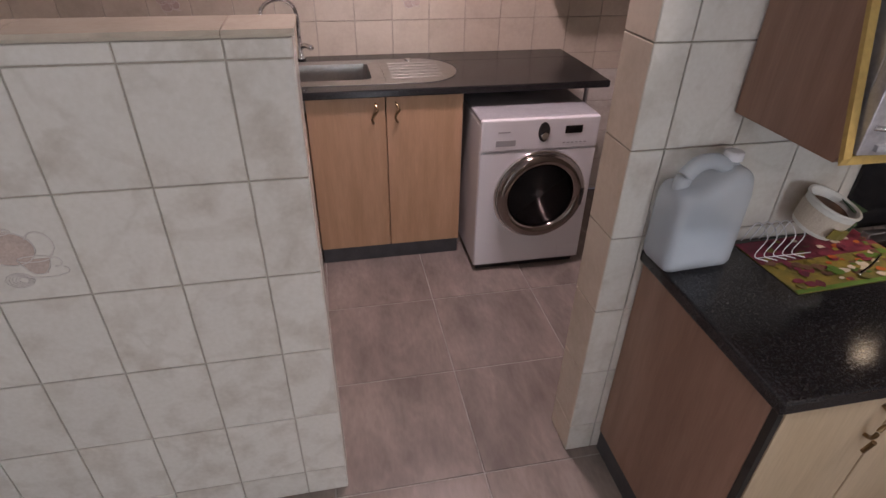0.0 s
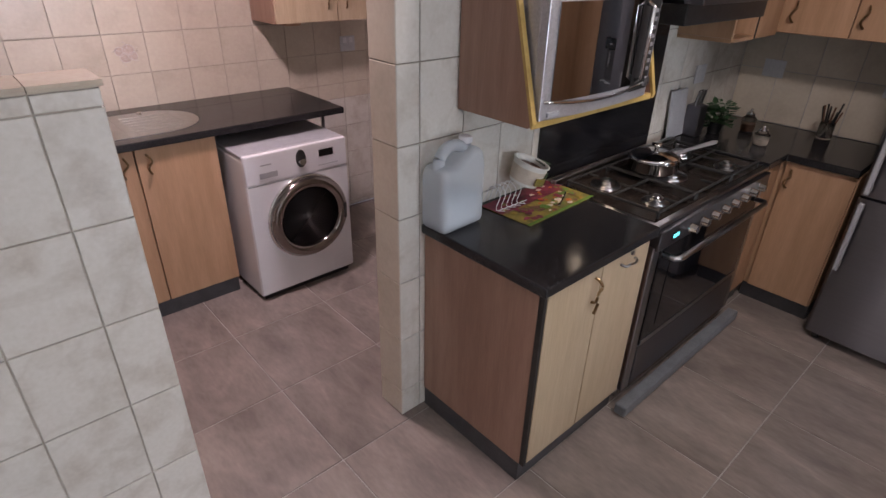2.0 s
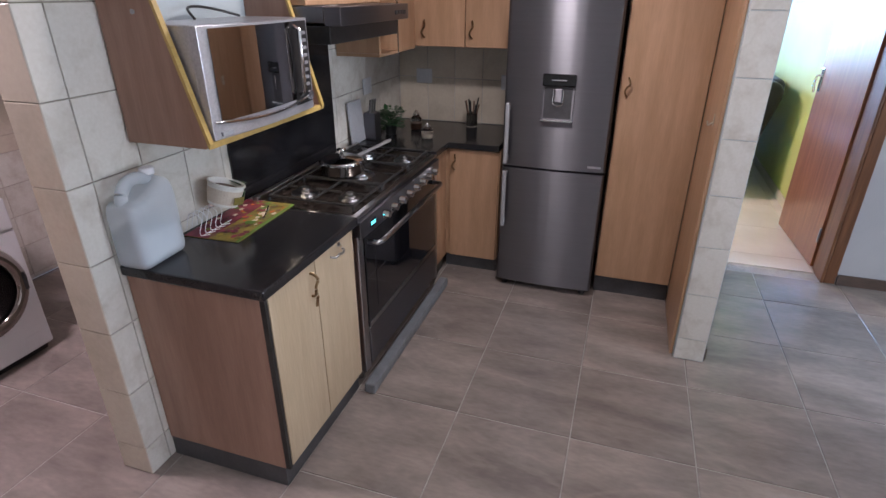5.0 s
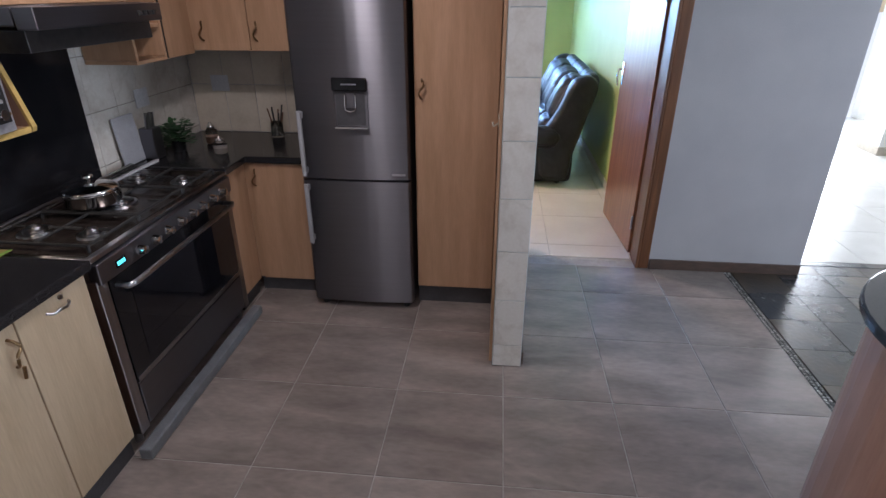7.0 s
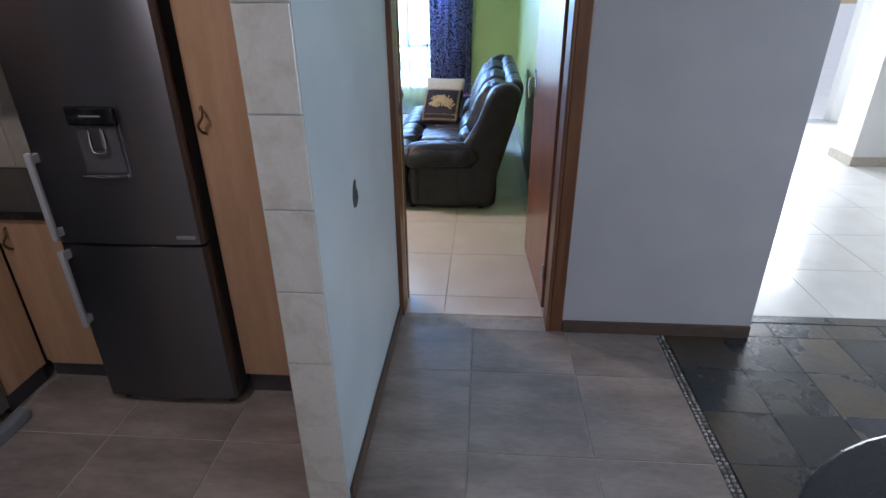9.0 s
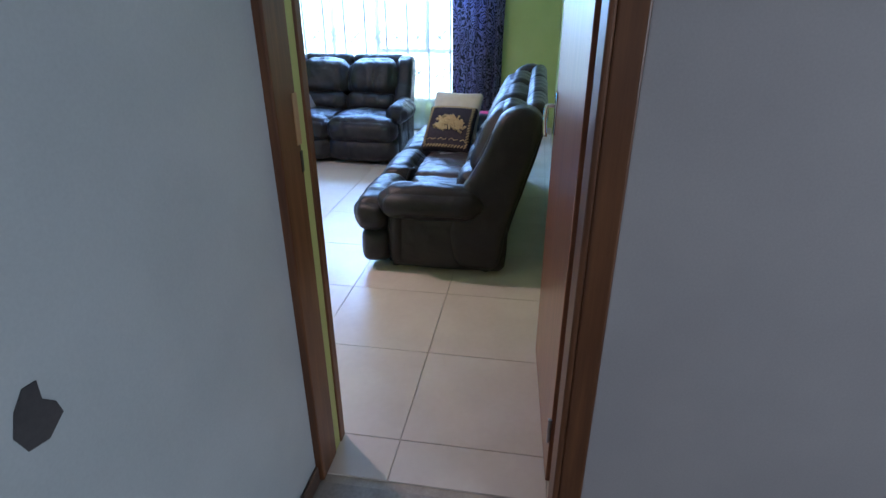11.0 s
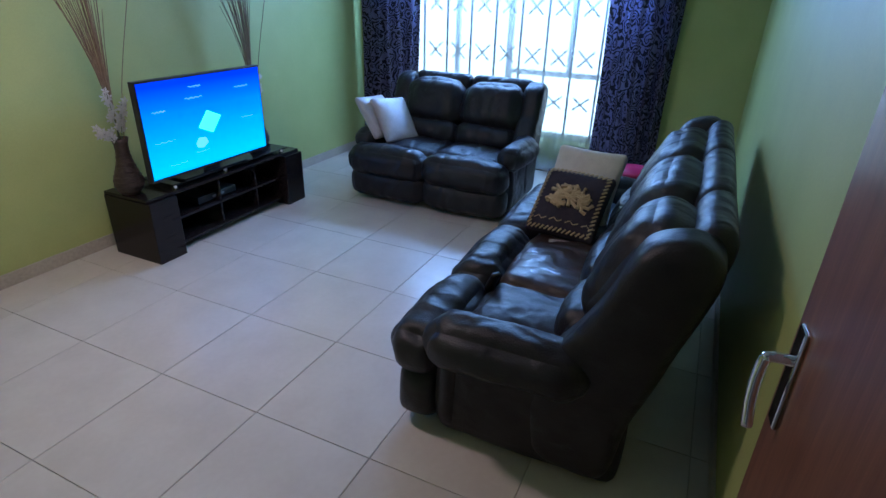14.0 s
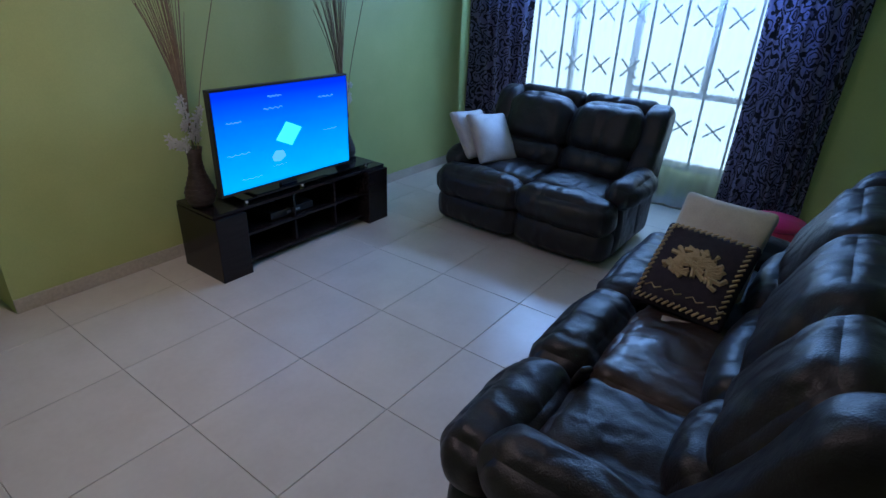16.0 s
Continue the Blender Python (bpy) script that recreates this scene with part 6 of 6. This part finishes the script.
def lines(start, step, lo, hi):
    """Joint lines from a known one, cut off at lo and hi."""
    k0 = math.ceil((lo - start) / step)
    out = [lo]
    k = k0
    while start + k * step < hi - 0.02:
        if start + k * step > lo + 0.02:
            out.append(start + k * step)
        k += 1
    return out + [hi]


random.seed(5)
HALF_Z = [0.003] + [0.12 + 0.2702 * k for k in range(6)] + [1.513]
PILL_Z = [0.003] + [0.137 + 0.2685 * k for k in range(9)] + [CEILING]
half_x = lines(-0.015, 0.205, -1.8, 0.12)
field(wall_half, "tile", M_TILE, "y", WY, -1, half_x, HALF_Z)
field(wall_half, "tile", M_TILE, "x", 0.12, 1, [WY + 0.004, WY + 0.146], HALF_Z)
cap_x = half_x[-2::-2][::-1] + half_x[-1:]
for u0, u1 in zip(cap_x, cap_x[1:]):
    cap = prism([(WY - 0.006, 1.5155), (WY - 0.009, 1.522), (WY - 0.003, 1.53), (WY + 0.153, 1.53), (WY + 0.158, 1.524), (WY + 0.156, 1.5155)], "x", u0 + 0.001, u1 - 0.001 + (0.008 if u1 > 0.1 else 0))
    part("cap_tile", cap, M_TILE_PINK, wall_half, "rounded cream capping tile")
# wall's end face: warmer tile colour stands in for the pinkish light on it
field(wall_kitchen, "tile", M_TILE_PINK, "x", 0.932, -1, [WY + 0.001, WY + 0.149], PILL_Z)
kx = lines(1.03, 0.205, 0.932, DX0 - 0.001)
field(wall_kitchen, "tile", M_TILE, "y", WY, -1, kx, PILL_Z)
field(wall_door, "tile", M_TILE_PINK, "x", DX0 - 0.0055, -1, lines(0.30, 0.205, 0.20, WY - 0.002), [0.903, 1.212, 1.455], thick=0.005)
field(wall_nib, "tile", M_TILE, "x", 2.4365, -1, [NY0 + 0.001, NY1 - 0.001], [0.003] + [0.131 + 0.2632 * k for k in range(9)] + [CEILING])
bx = lines(0.354, 0.209, -1.8, 2.595)
field(wall_laundry, "tile", M_TILE_PINK, "y", 3.195, -1, bx, [0.85, 0.955, 1.164, 1.373, 1.582, 1.791, 2.0, 2.209, CEILING])
field(wall_laundry, "tile", M_TILE, "y", 3.195, -1, bx, [0.003, 0.03, 0.235, 0.44, 0.645, 0.85])

# raised prints on some tiles
M_PRINT = mat("tile_print_line", (0.62, 0.58, 0.55), None, rough=0.15, coat=0.5)
M_PRINT_FILL = mat("tile_print_fill", (0.50, 0.41, 0.36), (0.44, 0.36, 0.32), 20, 0.2)


def relief(parent, name, pts, y, r=0.0016, material=None):
    part(name, tube([(u, y, v) for u, v in pts], r, 5), material or M_PRINT, parent, "raised outline print", smooth=True)


def ring(cx, cz, rx, rz, a0=0.0, a1=math.tau, n=24):
    return [(cx + rx * math.cos(a0 + (a1 - a0) * k / n), cz + rz * math.sin(a0 + (a1 - a0) * k / n)) for k in range(n + 1)]


def tea_print(cx, cz):
    y = WY - 0.0008
    part("print", prism(ring(cx - 0.03, cz + 0.03, 0.052, 0.042, n=20)[:-1], "y", WY - 0.0012, WY - 0.0002), M_PRINT_FILL, wall_half, "beige kettle print")
    part("print", prism([(cx - 0.02, cz + 0.0), (cx + 0.045, cz + 0.0), (cx + 0.03, cz - 0.04), (cx - 0.002, cz - 0.04)], "y", WY - 0.0016, WY - 0.0002), M_PRINT_FILL, wall_half, "beige cup print")
    relief(wall_half, "print_line", ring(cx - 0.03, cz + 0.03, 0.054, 0.044), y)
    relief(wall_half, "print_line", ring(cx + 0.035, cz + 0.035, 0.028, 0.034, -1.2, 2.6), y, 0.002)
    relief(wall_half, "print_line", ring(cx - 0.04, cz + 0.075, 0.03, 0.008), y)
    relief(wall_half, "print_line", ring(cx + 0.012, cz, 0.034, 0.008), y)
    relief(wall_half, "print_line", [(cx - 0.022, cz), (cx - 0.012, cz - 0.026), (cx + 0.004, cz - 0.042), (cx + 0.022, cz - 0.042), (cx + 0.038, cz - 0.026), (cx + 0.046, cz)], y)
    relief(wall_half, "print_line", ring(cx + 0.054, cz - 0.012, 0.012, 0.012, -2.0, 2.0), y)
    relief(wall_half, "print_line", ring(cx + 0.025, cz - 0.036, 0.05, 0.016, -2.6, 0.6), y)
    for k in range(5):
        relief(wall_half, "print_line", ring(cx - 0.035 + 0.002 * k, cz - 0.055, 0.03 - 0.005 * k, 0.02 - 0.003 * k), y, 0.001)


def fruit_print(cx, cz):
    for k, (dx, dz, r) in enumerate(((-0.03, 0.015, 0.026), (0.012, 0.022, 0.03), (0.03, -0.012, 0.024), (-0.008, -0.018, 0.028))):
        part("print", prism(ring(cx + dx, cz + dz, r, r * 0.9, n=16)[:-1], "y", 3.195 - 0.0012 - 0.0002 * k, 3.195 - 0.0002), M_PRINT_FILL, wall_laundry, "beige fruit print")
        relief(wall_laundry, "print_line", ring(cx + dx, cz + dz, r, r * 0.9, n=16), 3.195 - 0.0012, 0.0014)
    for a in (0.3, 1.4, 2.6, 4.2, 5.4):
        relief(wall_laundry, "print_line", [(cx + 0.03 * math.cos(a), cz + 0.03 * math.sin(a)), (cx + 0.06 * math.cos(a), cz + 0.05 * math.sin(a)), (cx + 0.07 * math.cos(a + 0.3), cz + 0.065 * math.sin(a + 0.3))], 3.195 - 0.001, 0.0014)


tea_print(-0.525, 1.045)
for cx, cz in ((0.667, 1.268), (0.04, 1.477), (-0.587, 1.268)):
    fruit_print(cx, cz)

# floor tiles
fx, fy = lines(0.6075, 0.532, -1.79, DX0), lines(1.62, 0.5158, -2.478, 3.195)
field(floor, "tile", M_FLOOR, "z", 0.0, 1, fx, fy, 0.006, 0.008, 0.0004)
lx, ly = lines(5.181, 0.592, DX1 - 0.03, LE), lines(-0.149, 0.577, LS, 3.45)
field(floor_living, "tile", M_LIVFLOOR, "z", 0.0, 1, lx, ly, 0.003, 0.008)
sx, sy = lines(3.66, 0.305, -1.0, DX1 - 0.02), lines(-2.53, 0.30, -5.0, -2.53)
field(floor_slate, "tile", M_SLATE, "z", 0.0, 1, sx, sy, 0.002, 0.008, 0.001)
field(floor_corridor, "tile", M_BRIGHT, "z", 0.0, 1, lines(3.88, 0.6, 3.88, 9.05), lines(-2.95, 0.6, -7.2, -2.2), 0.003, 0.008)
# mosaic strip of pebbles between tiles and slate
M_PEBBLE = mat("mosaic_pebble", (0.42, 0.41, 0.38), (0.12, 0.12, 0.12), 3, 0.35, rand=0.6, lo=0.45, hi=0.55)
mosaic = solid("mosaic_strip", box(-1.0, DX0 - 0.016, -2.529, -2.479, -0.02, -0.005, 0), M_SLATE_JOINT, "narrow strip of grey and white pebble mosaic", "mosaic", kind="structure")
peb = bmesh.new()
bmesh.ops.create_icosphere(peb, subdivisions=1, radius=1.0)
pme = bpy.data.meshes.new("pebble")
peb.to_mesh(pme)
peb.free()
pme.materials.append(M_PEBBLE)
random.seed(8)
for k in range(140):
    for r in range(2):
        ob = new("pebble", pme)
        ob.scale = (random.uniform(0.008, 0.0115), random.uniform(0.008, 0.0115), 0.006)
        ob.location = (0.55 + 0.0222 * k + random.uniform(-0.002, 0.002), -2.515 + 0.023 * r + random.uniform(-0.002, 0.002), -0.004)
        ob.parent = mosaic
